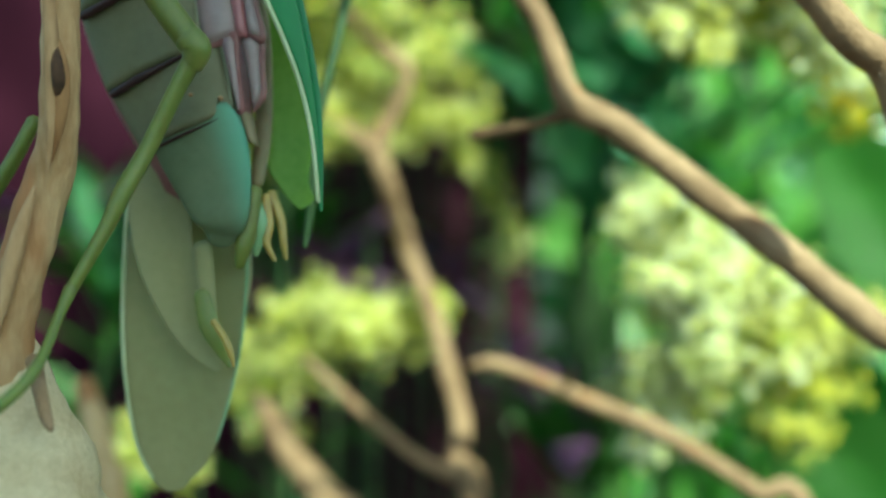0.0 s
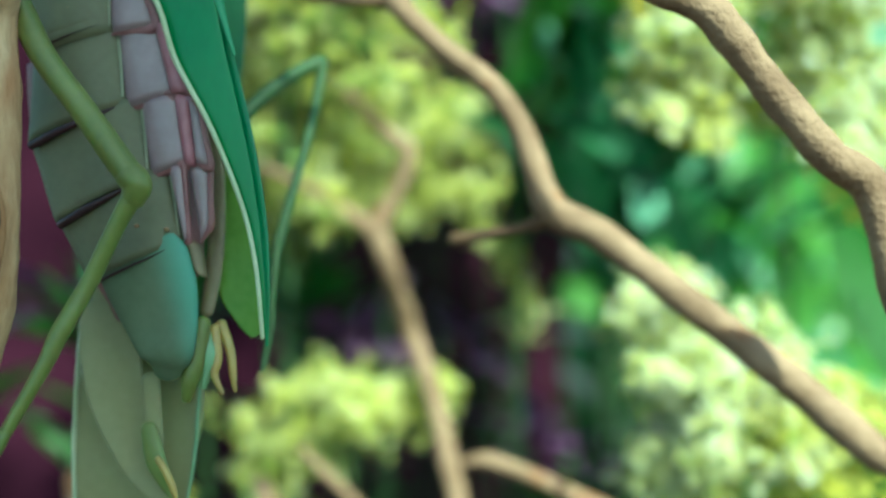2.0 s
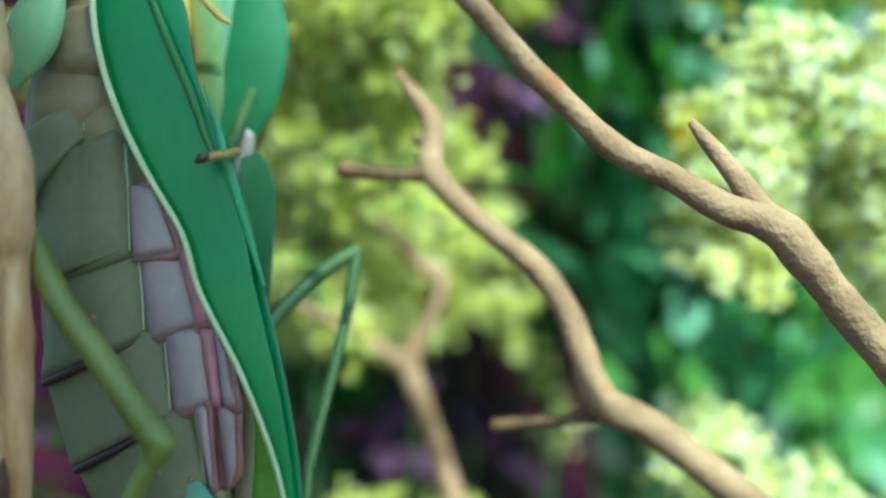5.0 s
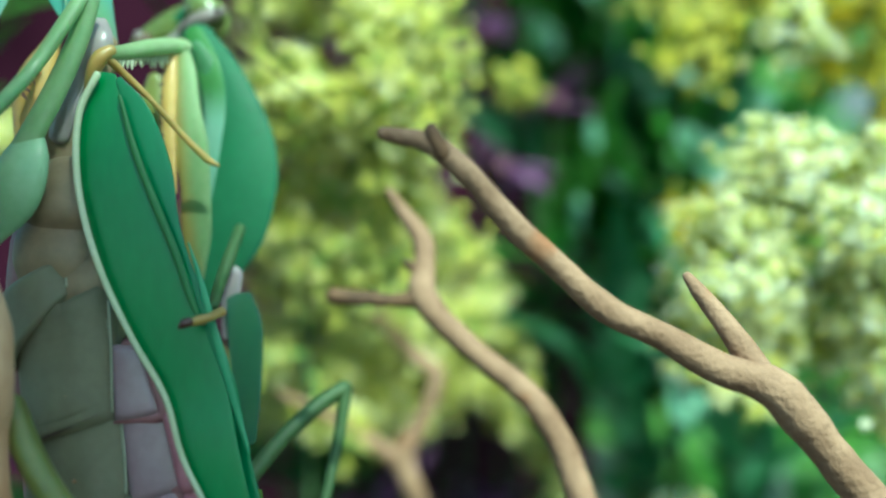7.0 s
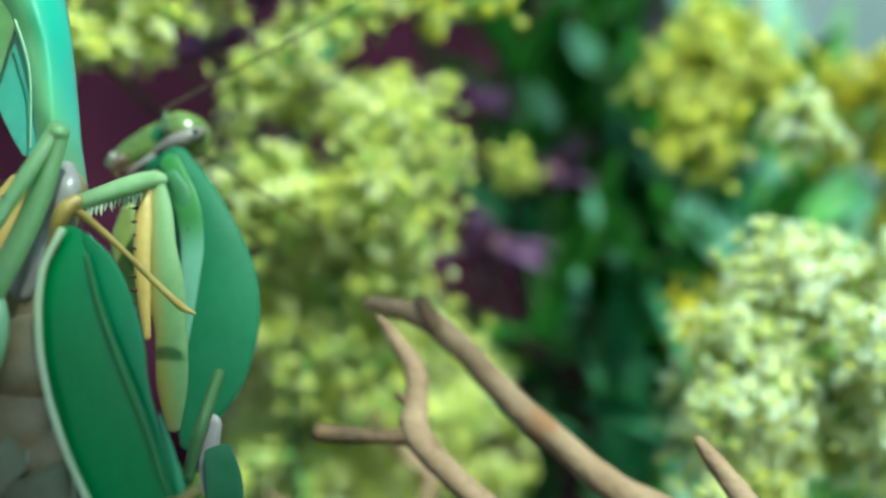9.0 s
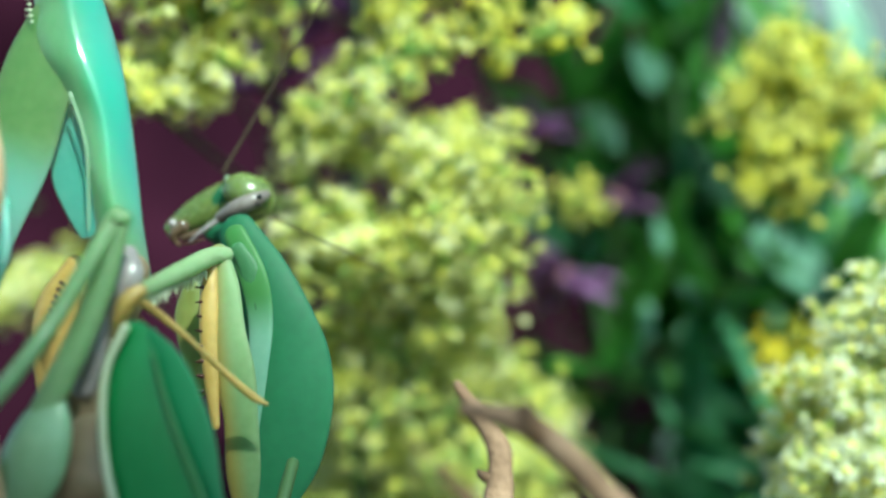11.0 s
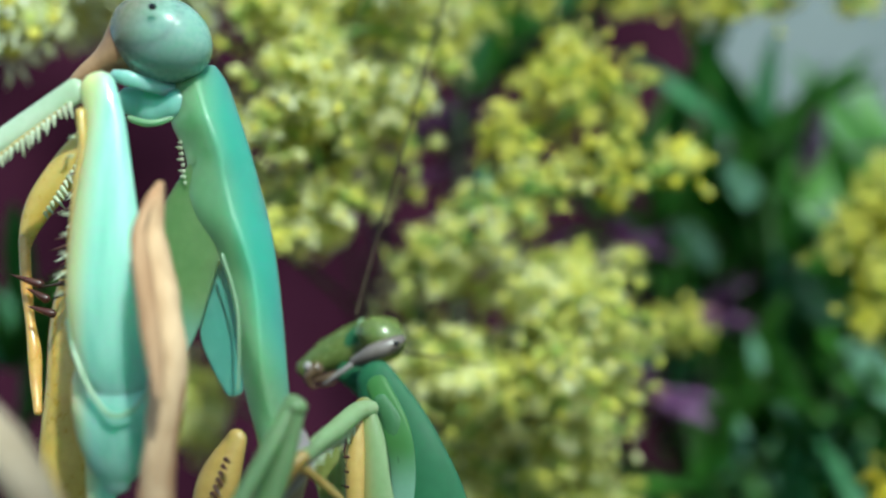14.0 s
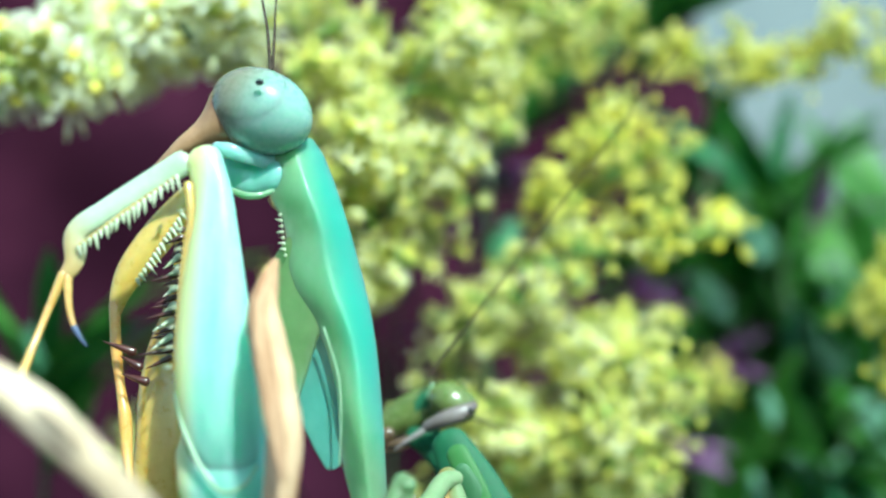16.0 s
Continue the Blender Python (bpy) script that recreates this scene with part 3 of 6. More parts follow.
twig("thick_branch", "thick peeling tan branch with a dark knot",
     [(-2.825, 6.75, 15.807, 0.032, 0.032), (-2.854, 6.75, 15.703, 0.072, 0.072), (-2.873, 6.75, 15.519, 0.101, 0.101), (-2.805, 6.74, 15.215, 0.106, 0.106), (-2.731, 6.72, 14.860, 0.103, 0.103), (-2.759, 6.70, 14.353, 0.101, 0.101), (-2.760, 6.70, 14.016, 0.103, 0.103), (-2.780, 6.69, 13.686, 0.111, 0.111), (-2.639, 6.58, 13.172, 0.128, 0.128),
      (-2.647, 6.53, 12.958, 0.143, 0.143), (-2.454, 6.44, 12.550, 0.140, 0.140), (-2.412, 6.40, 12.198, 0.136, 0.136), (-2.471, 6.50, 11.949, 0.132, 0.132), (-2.444, 6.50, 11.552, 0.126, 0.126), (-2.427, 6.50, 10.965, 0.132, 0.132), (-2.446, 6.50, 10.403, 0.140, 0.140),
      (-2.504, 6.55, 10.189, 0.159, 0.159), (-2.600, 6.55, 9.841, 0.169, 0.169), (-2.682, 6.50, 9.495, 0.185, 0.185), (-2.749, 6.50, 9.220, 0.192, 0.192), (-2.789, 6.50, 9.015, 0.199, 0.199), (-2.822, 6.50, 8.742, 0.206, 0.206), (-2.855, 6.50, 8.469, 0.206, 0.206), (-2.887, 6.50, 8.129, 0.213, 0.213)],
     BARK_RED, side=[("trunk", [(-2.772, 6.62, 9.198, 0.105, 0.105), (-2.755, 6.60, 9.007, 0.209, 0.209), (-2.747, 6.60, 8.799, 0.296, 0.296), (-2.731, 6.60, 8.522, 0.394, 0.394), (-2.708, 6.60, 8.176, 0.505, 0.505), (-2.685, 6.60, 7.763, 0.575, 0.575), (-2.677, 6.60, 6.399, 0.662, 0.662), (-2.648, 6.60, 1.445, 0.697, 0.697)], BARK_PALE),
           ("bark_strip", [(-2.822, 6.64, 15.706, 0.014, 0.014), (-2.861, 6.59, 15.527, 0.041, 0.041), (-2.817, 6.56, 15.287, 0.050, 0.050), (-2.765, 6.54, 15.054, 0.047, 0.047), (-2.710, 6.51, 14.827, 0.041, 0.041), (-2.661, 6.45, 14.662, 0.014, 0.014)], BARK_SHADE_STRIP),
           ("bark_strip", [(-2.831, 6.68, 14.412, 0.007, 0.007), (-2.812, 6.64, 14.187, 0.027, 0.027), (-2.812, 6.61, 13.966, 0.031, 0.031), (-2.830, 6.61, 13.748, 0.021, 0.021), (-2.836, 6.60, 13.590, 0.005, 0.005)], BARK_SHADE_STRIP),
           ("bark_strip", [(-2.488, 6.36, 12.222, 0.009, 0.009), (-2.455, 6.33, 11.925, 0.037, 0.037), (-2.462, 6.33, 11.605, 0.046, 0.046), (-2.442, 6.33, 11.222, 0.040, 0.040), (-2.423, 6.33, 10.906, 0.046, 0.046), (-2.422, 6.33, 10.466, 0.034, 0.034), (-2.446, 6.35, 10.151, 0.009, 0.009)], BARK_SHADE_STRIP),
           ("bark_strip", [(-2.526, 6.36, 10.067, 0.010, 0.010), (-2.588, 6.30, 9.794, 0.050, 0.050), (-2.659, 6.28, 9.494, 0.060, 0.060), (-2.717, 6.28, 9.262, 0.040, 0.040), (-2.751, 6.30, 9.096, 0.010, 0.010)], BARK_SHADE_STRIP), ("bark_scar", [(-2.43, 6.37, 11.02, 0.012, 0.008), (-2.394, 6.345, 10.86, 0.05, 0.03), (-2.373, 6.335, 10.68, 0.066, 0.036), (-2.392, 6.35, 10.45, 0.055, 0.03), (-2.44, 6.38, 10.22, 0.012, 0.008)], SCAR), ("knot", [(-2.399, 6.33, 10.905, 0.016, 0.016), (-2.376, 6.305, 10.791, 0.034, 0.034), (-2.367, 6.305, 10.677, 0.038, 0.038), (-2.391, 6.335, 10.562, 0.012, 0.012)], KNOT),
           ("side_shoot", [(-2.523, 6.35, 9.024, 0.050, 0.050), (-2.430, 6.20, 8.872, 0.043, 0.043), (-2.371, 6.15, 8.715, 0.039, 0.039), (-2.326, 6.10, 8.657, 0.019, 0.019)], BARK)], seed=7, rough=0.2)
twig("near_branch", "sunlit pale tan branch slanting up close to the lens",
     [(-4.005, 5.6, 15.192, 0.094, 0.094), (-3.816, 5.6, 15.142, 0.098, 0.098), (-3.597, 5.6, 15.02, 0.103, 0.103), (-3.38, 5.6, 14.852, 0.101, 0.101), (-3.14, 5.6, 14.642, 0.098, 0.098), (-2.904, 5.6, 14.393, 0.098, 0.098), (-2.778, 5.7, 14.067, 0.1, 0.1), (-2.863, 6, 13.439, 0.104, 0.104)],
     BARK_PALE, side=[("bark_flake", [(-3.472, 5.46, 15.009, 0.009, 0.009), (-3.388, 5.45, 14.949, 0.018, 0.018), (-3.284, 5.45, 14.871, 0.014, 0.014), (-3.241, 5.47, 14.818, 0.005, 0.005)], TWIG_CUT)], seed=8, to_ground=False)


# ---------------------------------------------------------------- the large mantis
def build_female():
    f = thing("mantis", (-2.051, 7, 11.414), "large pale green shield mantis clinging upright to a branch, abdomen hanging", "mantis", "mantises")
    # abdomen
    core = part("abdomen", sweep([(-2.438, 7.27, 13.092, 0.314, 0.157), (-2.42, 7.27, 12.717, 0.353, 0.177), (-2.304, 7.27, 12.205, 0.422, 0.211), (-2.118, 7.27, 11.998, 0.533, 0.267), (-2.045, 7.27, 11.462, 0.551, 0.275),
                (-1.905, 7.27, 10.951, 0.518, 0.259), (-1.801, 7.27, 10.511, 0.407, 0.204), (-1.764, 7.27, 10.251, 0.282, 0.141)], 22, 6), MAROON, f, "wine-red skin between the plates")
    plates = [
        (((-2.679, 7.04, 12.679), (-2.277, 7.04, 12.937), (-2.236, 7.04, 12.745), (-2.649, 7.04, 12.26)), 0),
        (((-2.493, 7.04, 12.46), (-1.991, 7.04, 12.717), (-1.941, 7.04, 11.984), (-2.51, 7.04, 11.827)), 0),
        (((-2.614, 7.04, 12.559), (-2.011, 7.04, 12.616), (-1.954, 7.04, 12.064), (-2.492, 7.04, 11.863)), 0.004),
        (((-2.488, 7.04, 11.879), (-1.898, 7.04, 12.022), (-1.847, 7.04, 11.515), (-2.502, 7.04, 11.258)), 0.03),
        (((-2.485, 7.04, 11.235), (-1.743, 7.04, 11.519), (-1.668, 7.04, 11.046), (-2.305, 7.04, 10.735)), 0.03),
        (((-2.295, 7.04, 10.739), (-1.552, 7.04, 11.061), (-1.448, 7.04, 10.614), (-2.076, 7.04, 10.353)), 0.01),
    ]
    for corners, gap in plates:
        tl, tr, br, bl = (Vector(q) for q in corners)
        pl = part("abdomen_plate", patch(tl + (tl - bl) * 0.16, tr + (tr - br) * 0.14, br, bl, 0.10, 0.2, 0.045, 0.045), STERNITE, f)
        inset = Vector((-0.012, -0.03, 0.01))
        part("plate_rim", tube([tr + inset + (bl - tl) * 0.06, tr.lerp(br, 0.5) + inset, br + inset * 1.6 - (bl - tl) * 0.06], 0.009, 0.009), CREAM_DULL, pl, "thin pale rim")
        if gap:
            low = (bl - tl).normalized()
            # a dark strip stands for the shadow in the gap under this plate
            part("shadow_seam", sweep([(*(bl.lerp(br, 0.05) + low * 0.025 + Vector((0.01, -0.07, 0))), gap, 0.03), (*(bl.lerp(br, 0.4) + low * 0.03 + Vector((0, -0.14, 0))), gap * 0.85, 0.03), (*(bl.lerp(br, 0.75) + low * 0.02 + Vector((0, -0.12, 0))), gap * 0.4, 0.02), (*(bl.lerp(br, 0.97) + Vector((0, -0.05, 0))), 0.004, 0.01)], 8, 4), SHADOW_SEAM, pl)
    side = [
        (((-1.945, 7, 12.392), (-1.793, 7, 12.388), (-1.687, 7, 12.065), (-1.921, 7, 12.024)), LILAC),
        (((-1.882, 7.02, 12.009), (-1.659, 7.02, 12.016), (-1.553, 7.02, 11.622), (-1.821, 7.02, 11.542)), LILAC),
        (((-1.72, 7.01, 11.509), (-1.521, 7.01, 11.521), (-1.463, 7.01, 11.171), (-1.654, 7.01, 11.09)), LILAC),
        (((-1.538, 7, 11.045), (-1.459, 7, 11.061), (-1.423, 7, 10.677), (-1.446, 7, 10.655)), LILAC),
        (((-1.637, 6.99, 11.995), (-1.518, 6.99, 11.987), (-1.448, 6.99, 11.619), (-1.538, 6.99, 11.62)), PINK),
        (((-1.51, 7, 11.52), (-1.425, 7, 11.519), (-1.381, 7, 11.137), (-1.443, 7, 11.154)), PINK),
        (((-1.414, 6.99, 11.499), (-1.346, 6.99, 11.423), (-1.288, 6.99, 11.137), (-1.367, 6.99, 11.154)), LILAC),
        (((-1.409, 7.02, 11.077), (-1.296, 7.02, 11.065), (-1.289, 7.02, 10.763), (-1.339, 7.02, 10.665)), LILAC),
        (((-1.446, 7.02, 10.626), (-1.356, 7.02, 10.577), (-1.321, 7.02, 10.403), (-1.377, 7.02, 10.43)), BROWN),
    ]
    for corners, skin in side:
        corners = [Vector(q) for q in corners]
        mid = sum(corners, Vector()) / 4
        part("side_plate", patch(*(q.lerp(mid, -0.24) for q in corners), 0.03, 0.08, 0.012, 0.09, 12, 10), skin, f)
        if skin is LILAC:
            tl, tr, br, bl = (q.lerp(mid, -0.26) + Vector((0, -0.012, 0)) for q in corners)
            r = 0.10 * (tr - tl).length + 0.012
            part("skin_fold", sweep([(*bl, 0.006, 0.006), (*bl.lerp(br, 0.5), r, 0.022), (*br, r * 1.1, 0.026), (*br.lerp(tr, 0.5), r * 0.8, 0.022), (*tr, r * 0.9, 0.022), (*tr.lerp(tl, 0.6), r * 0.4, 0.012)], 10, 5), MAROON, f, "plum-red fold of skin")
    part("end_segment", sweep([(-1.706, 7, 10.466, 0.307, 0.092), (-1.646, 7, 10.301, 0.292, 0.087), (-1.582, 7, 10.065, 0.234, 0.07), (-1.548, 7, 9.888, 0.174, 0.078), (-1.554, 7.02, 9.793, 0.1, 0.035)], 20, 6, power=0.75), END_SKIN, f, "blue-green last abdomen segment")
    for p in [(-2.206, 6.925, 12.134), (-2.146, 6.925, 11.639), (-1.734, 6.925, 10.71), (-1.539, 6.925, 10.687)]:
        part("red_spot", ball(p, (0.019, 0.025, 0.015), u=10, v=8), FACE, f, "small rust-red spot")
    # tail pieces
    part("tail_wing", sweep([(-2.048, 7.4, 10.356, 0.172, 0.009), (-1.877, 7.4, 9.764, 0.43, 0.022), (-1.904, 7.4, 9.217, 0.425, 0.021), (-1.925, 7.38, 8.79, 0.371, 0.019), (-1.937, 7.36, 8.416, 0.282, 0.014), (-1.956, 7.35, 8.196, 0.174, 0.009), (-1.944, 7.35, 8.084, 0.078, 0.004)], 22, 6, camber=0.12), SAGE, f, "sage wing tip hanging below the abdomen")
    part("wing_rim", tube([(-2.255, 7.36, 10.274), (-2.293, 7.36, 9.766), (-2.311, 7.36, 9.221), (-2.276, 7.34, 8.757), (-2.195, 7.32, 8.375), (-2.085, 7.3, 8.167)], 0.018, 0.012), CREAM, f)
    part("wing_rim", tube([(-1.441, 7.36, 9.721), (-1.48, 7.36, 9.177), (-1.554, 7.34, 8.753), (-1.651, 7.32, 8.41)], 0.014, 0.01), GREEN_PALE, f)
    part("inner_wing", sweep([(-2.04, 7.25, 10.203, 0.198, 0.016), (-2.012, 7.22, 9.873, 0.207, 0.017), (-1.948, 7.2, 9.567, 0.187, 0.015), (-1.845, 7.2, 9.262, 0.137, 0.011), (-1.715, 7.2, 9.063, 0.114, 0.011), (-1.612, 7.2, 8.934, 0.057, 0.007)], 20, 6, camber=0.2), SAGE, f)
    part("tail_flap", sweep([(-1.7, 7.12, 9.715, 0.064, 0.016), (-1.678, 7.12, 9.488, 0.057, 0.014), (-1.647, 7.12, 9.3, 0.041, 0.012)], 14, 5), SAGE, f)
    part("tail_hook", sweep([(-1.703, 7.1, 9.404, 0.057, 0.023), (-1.65, 7.08, 9.208, 0.07, 0.024), (-1.575, 7.08, 9.051, 0.049, 0.019), (-1.519, 7.1, 8.933, 0.017, 0.008)], 14, 5), GREEN_LEG, f)
    part("tail_spur", sweep([(-1.59, 6.95, 9.231, 0.022, 0.022), (-1.523, 6.93, 9.14, 0.026, 0.026), (-1.476, 6.93, 9.03, 0.022, 0.022), (-1.456, 6.94, 8.938, 0.007, 0.007)], 8, 4), AMBER_DARK, f)
    for rows, mat in (([(-1.353, 7.1, 10.088, 0.056, 0.056), (-1.387, 7.08, 9.861, 0.067, 0.067), (-1.42, 7.06, 9.711, 0.06, 0.06), (-1.443, 7.06, 9.599, 0.034, 0.034)], GREEN_LEG), ([(-1.343, 7.15, 10.016, 0.049, 0.049), (-1.311, 7.12, 9.863, 0.056, 0.056), (-1.349, 7.12, 9.674, 0.023, 0.023)], GREEN_PALE),
                      ([(-1.286, 7.15, 10.054, 0.034, 0.034), (-1.258, 7.12, 9.862, 0.034, 0.034), (-1.27, 7.1, 9.748, 0.026, 0.026), (-1.218, 7.1, 9.635, 0.015, 0.015)], AMBER_DARK), ([(-1.257, 7.2, 10.077, 0.038, 0.038), (-1.189, 7.18, 9.903, 0.032, 0.032), (-1.168, 7.17, 9.75, 0.025, 0.025), (-1.153, 7.17, 9.644, 0.013, 0.013)], AMBER_DARK)):
        part("tail_appendage", sweep(rows, 10, 5), mat, f)
    # folded fore wing with a cream margin
    w = part("fore_wing", sweep([(-2.027, 6.97, 14.066, 0.062, 0.003), (-2.048, 6.96, 13.831, 0.134, 0.007), (-2.001, 6.95, 13.484, 0.182, 0.009), (-1.888, 6.95, 13.144, 0.228, 0.011), (-1.749, 6.95, 12.815, 0.245, 0.012), (-1.595, 6.95, 12.487, 0.219, 0.011), (-1.429, 6.94, 12.153, 0.182, 0.009),
                (-1.326, 6.91, 11.816, 0.16, 0.01), (-1.173, 6.89, 11.427, 0.106, 0.006), (-1.061, 6.88, 11.101, 0.069, 0.005), (-0.969, 6.87, 10.755, 0.036, 0.003), (-0.917, 6.86, 10.41, 0.022, 0.002), (-0.889, 6.86, 10.027, 0.014, 0.003)], 24, 5), WING, f, "long glossy green folded fore wing")
    part("inner_panel", sweep([(-1.942, 6.955, 14.032, 0.02, 0.002), (-1.833, 6.975, 13.829, 0.079, 0.006), (-1.717, 6.985, 13.484, 0.101, 0.008), (-1.607, 6.975, 13.143, 0.049, 0.004), (-1.471, 6.955, 12.813, 0.03, 0.002), (-1.334, 6.945, 12.482, 0.037, 0.003), (-1.212, 6.935, 12.15, 0.03, 0.002),
                (-1.16, 6.99, 11.812, 0.032, 0.003), (-1.059, 6.97, 11.432, 0.034, 0.003), (-0.984, 6.96, 11.1, 0.03, 0.002), (-0.924, 6.95, 10.735, 0.029, 0.002), (-0.891, 6.93, 10.367, 0.021, 0.002), (-0.885, 6.92, 9.95, 0.011, 0.001)], 14, 5), WING_EDGE, w)
    part("wing_margin", tube([(-2.059, 6.91, 14.055), (-2.162, 6.9, 13.821), (-2.167, 6.89, 13.477), (-2.096, 6.88, 13.136), (-1.971, 6.88, 12.8), (-1.797, 6.88, 12.461), (-1.598, 6.88, 12.13), (-1.48, 6.86, 11.779), (-1.27, 6.84, 11.396), (-1.126, 6.84, 11.078), (-1.002, 6.83, 10.742), (-0.929, 6.82, 10.403), (-0.89, 6.82, 9.998)], 0.024, 0.014), CREAM, w)
    part("rib", sweep([(*p, w, w * 0.6) for p, w in zip([(-1.923, 6.925, 13.92), (-1.833, 6.925, 13.61), (-1.709, 6.925, 13.301), (-1.563, 6.925, 12.966), (-1.467, 6.925, 12.695), (-1.39, 6.925, 12.542)], (0.012, 0.022, 0.026, 0.026, 0.02, 0.008))], 10, 5), RIB, w, "dark sunken fold along the wing")
    part("pale_vein", sweep([(*p, q, 0.008) for p, q in zip([(-1.49, 6.935, 13.032), (-1.422, 6.935, 12.831), (-1.34, 6.935, 12.548), (-1.235, 6.935, 12.202), (-1.114, 6.935, 11.812)], (0.006, 0.018, 0.026, 0.026, 0.012))], 10, 5), VEIN, w, "paler band beside the fold")
    part("hind_wing", sweep([(-1.285, 7.35, 11.506, 0.145, 0.006), (-1.213, 7.35, 11.125, 0.15, 0.006), (-1.172, 7.35, 10.748, 0.167, 0.007), (-1.16, 7.32, 10.357, 0.163, 0.007), (-1.107, 7.3, 10.146, 0.098, 0.005), (-1.032, 7.3, 10.026, 0.067, 0.004)], 18, 5, camber=0.1), LIME, f, "yellow-green translucent hind wing")
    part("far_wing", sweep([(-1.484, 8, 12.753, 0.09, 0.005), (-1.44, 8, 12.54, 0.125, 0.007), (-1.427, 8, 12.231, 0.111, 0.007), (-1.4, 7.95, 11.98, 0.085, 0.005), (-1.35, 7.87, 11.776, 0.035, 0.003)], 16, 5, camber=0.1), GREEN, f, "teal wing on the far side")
    part("thorax_side", sweep([(-1.564, 8.1, 12.911, 0.08, 0.032), (-1.574, 8.1, 12.71, 0.065, 0.026), (-1.584, 8.05, 12.48, 0.028, 0.011)], 14, 5), PINK_PALE, f)
    part("belly_strip", sweep([(-1.425, 7.3, 11.627, 0.068, 0.027), (-1.337, 7.3, 11.238, 0.057, 0.023), (-1.317, 7.3, 10.825, 0.057, 0.023), (-1.321, 7.25, 10.455, 0.057, 0.023), (-1.353, 7.2, 10.166, 0.047, 0.019)], 12, 5), BROWN, f)
    # thorax between abdomen and shield
    part("thorax", sweep([(-2.291, 7.5, 14.416, 0.107, 0.086), (-2.373, 7.4, 14.101, 0.153, 0.123), (-2.467, 7.3, 13.739, 0.182, 0.146), (-2.464, 7.3, 13.602, 0.179, 0.125), (-2.483, 7.3, 13.221, 0.237, 0.142), (-2.487, 7.3, 13.005, 0.26, 0.13)], 20, 6, rough=0.2), BROWN, f, "brown wrinkled thorax")
    for rows in ([(-2.323, 7.1, 13.46, 0.182, 0.073), (-2.341, 7.05, 13.279, 0.223, 0.089), (-2.36, 7.1, 13.128, 0.202, 0.081)], [(-2.369, 7.08, 13.091, 0.246, 0.086), (-2.373, 7.05, 12.951, 0.248, 0.087), (-2.379, 7.08, 12.814, 0.211, 0.074)], [(-2.224, 7.05, 12.863, 0.169, 0.051), (-2.156, 7.02, 12.775, 0.146, 0.044), (-2.139, 7.05, 12.639, 0.138, 0.041)]):
        part("thorax_fold", sweep(rows, 16, 5, rough=0.14), BROWN, f)
    part("thorax_skin", sweep([(-2.209, 7.25, 14.457, 0.074, 0.044), (-2.179, 7.2, 14.323, 0.09, 0.063), (-2.302, 7.2, 14.147, 0.066, 0.04), (-2.356, 7.15, 13.925, 0.078, 0.047), (-2.399, 7.15, 13.733, 0.065, 0.039)], 14, 5, rough=0.1), WHITE_SKIN, f)
    part("side_lobe", sweep([(-2.475, 6.95, 13.743, 0.062, 0.025), (-2.493, 6.9, 13.536, 0.155, 0.062), (-2.571, 6.9, 13.315, 0.176, 0.07), (-2.688, 6.9, 13.096, 0.089, 0.036)], 16, 5), GREEN_PALE, f)
    # shield of the fore body
    sh = part("shield", shell([(16.70, -3.12, -2.83, 7.42), (16.60, -3.115, -2.755, 7.40), (16.47, -3.075, -2.695, 7.38), (16.337, -3.035, -2.642, 7.36), (16.2, -2.965, -2.595, 7.36), (16.07, -2.93, -2.553, 7.36), (15.93, -2.938, -2.512, 7.36), (15.76, -2.885, -2.463, 7.36), (15.6, -2.775, -2.425, 7.36), (15.42, -2.675, -2.392, 7.36),
                (15.19, -2.605, -2.362, 7.36), (14.95, -2.585, -2.342, 7.38), (14.75, -2.57, -2.335, 7.42), (14.55, -2.53, -2.335, 7.50), (14.344, -2.50, -2.33, 7.56)]), SHIELD, f, "long smooth shield of the fore body, green shading to teal at its flat margin")
    part("shield_lobe", sweep([(-2.714, 7.43, 15.543, 0.026, 0.002), (-2.722, 7.43, 15.277, 0.087, 0.005), (-2.721, 7.43, 15.081, 0.131, 0.008), (-2.675, 7.43, 14.881, 0.096, 0.006), (-2.627, 7.43, 14.721, 0.051, 0.005)], 18, 6, camber=0.1), LOBE, sh, "dusky teal lobe")
    part("pale_edge", tube([(-2.67, 7.28, 15.51), (-2.609, 7.28, 15.344), (-2.568, 7.28, 15.181), (-2.554, 7.28, 14.962), (-2.561, 7.3, 14.724)], 0.008, 0.006), GREEN_PALE, sh)
    spikes_along((-2.972, 7.34, 16.222), (-2.921, 7.32, 15.933), 8, (-1, 0, 0.1), 0.025, 0.012, sh, TOOTH, vary=0.6, seed=4)
    # head
    hx, hy, hz, hr, _ = (-3.094, 7.3, 16.846, 0.327, 0.327)
    h = part("head", ball((hx, hy, hz), (hr, hr * 0.72, hr * 0.79), (0, 26, 0), u=36, v=26), HEAD_SKIN, f, "domed blue-green head, glossy")
    part("eye", ball((hx - 0.012, hy - 0.012, hz + 0.016), (0.312, 0.232, 0.247), (0, 26, 0), u=36, v=26), HEAD_SKIN, h, "large glassy compound eye")
    part("pupil", ball((hx + hr * 0.2, hy - 0.285, hz + hr * 0.27), (0.026, 0.014, 0.02)), PUPIL, h)
    part("face", sweep([(-3.293, 7.3, 16.824, 0.194, 0.156), (-3.37, 7.28, 16.762, 0.136, 0.102), (-3.464, 7.27, 16.704, 0.081, 0.056), (-3.572, 7.27, 16.636, 0.058, 0.041), (-3.673, 7.29, 16.565, 0.039, 0.027), (-3.778, 7.31, 16.494, 0.016, 0.011)], 18, 6), FACE, h, "brown tapering face")
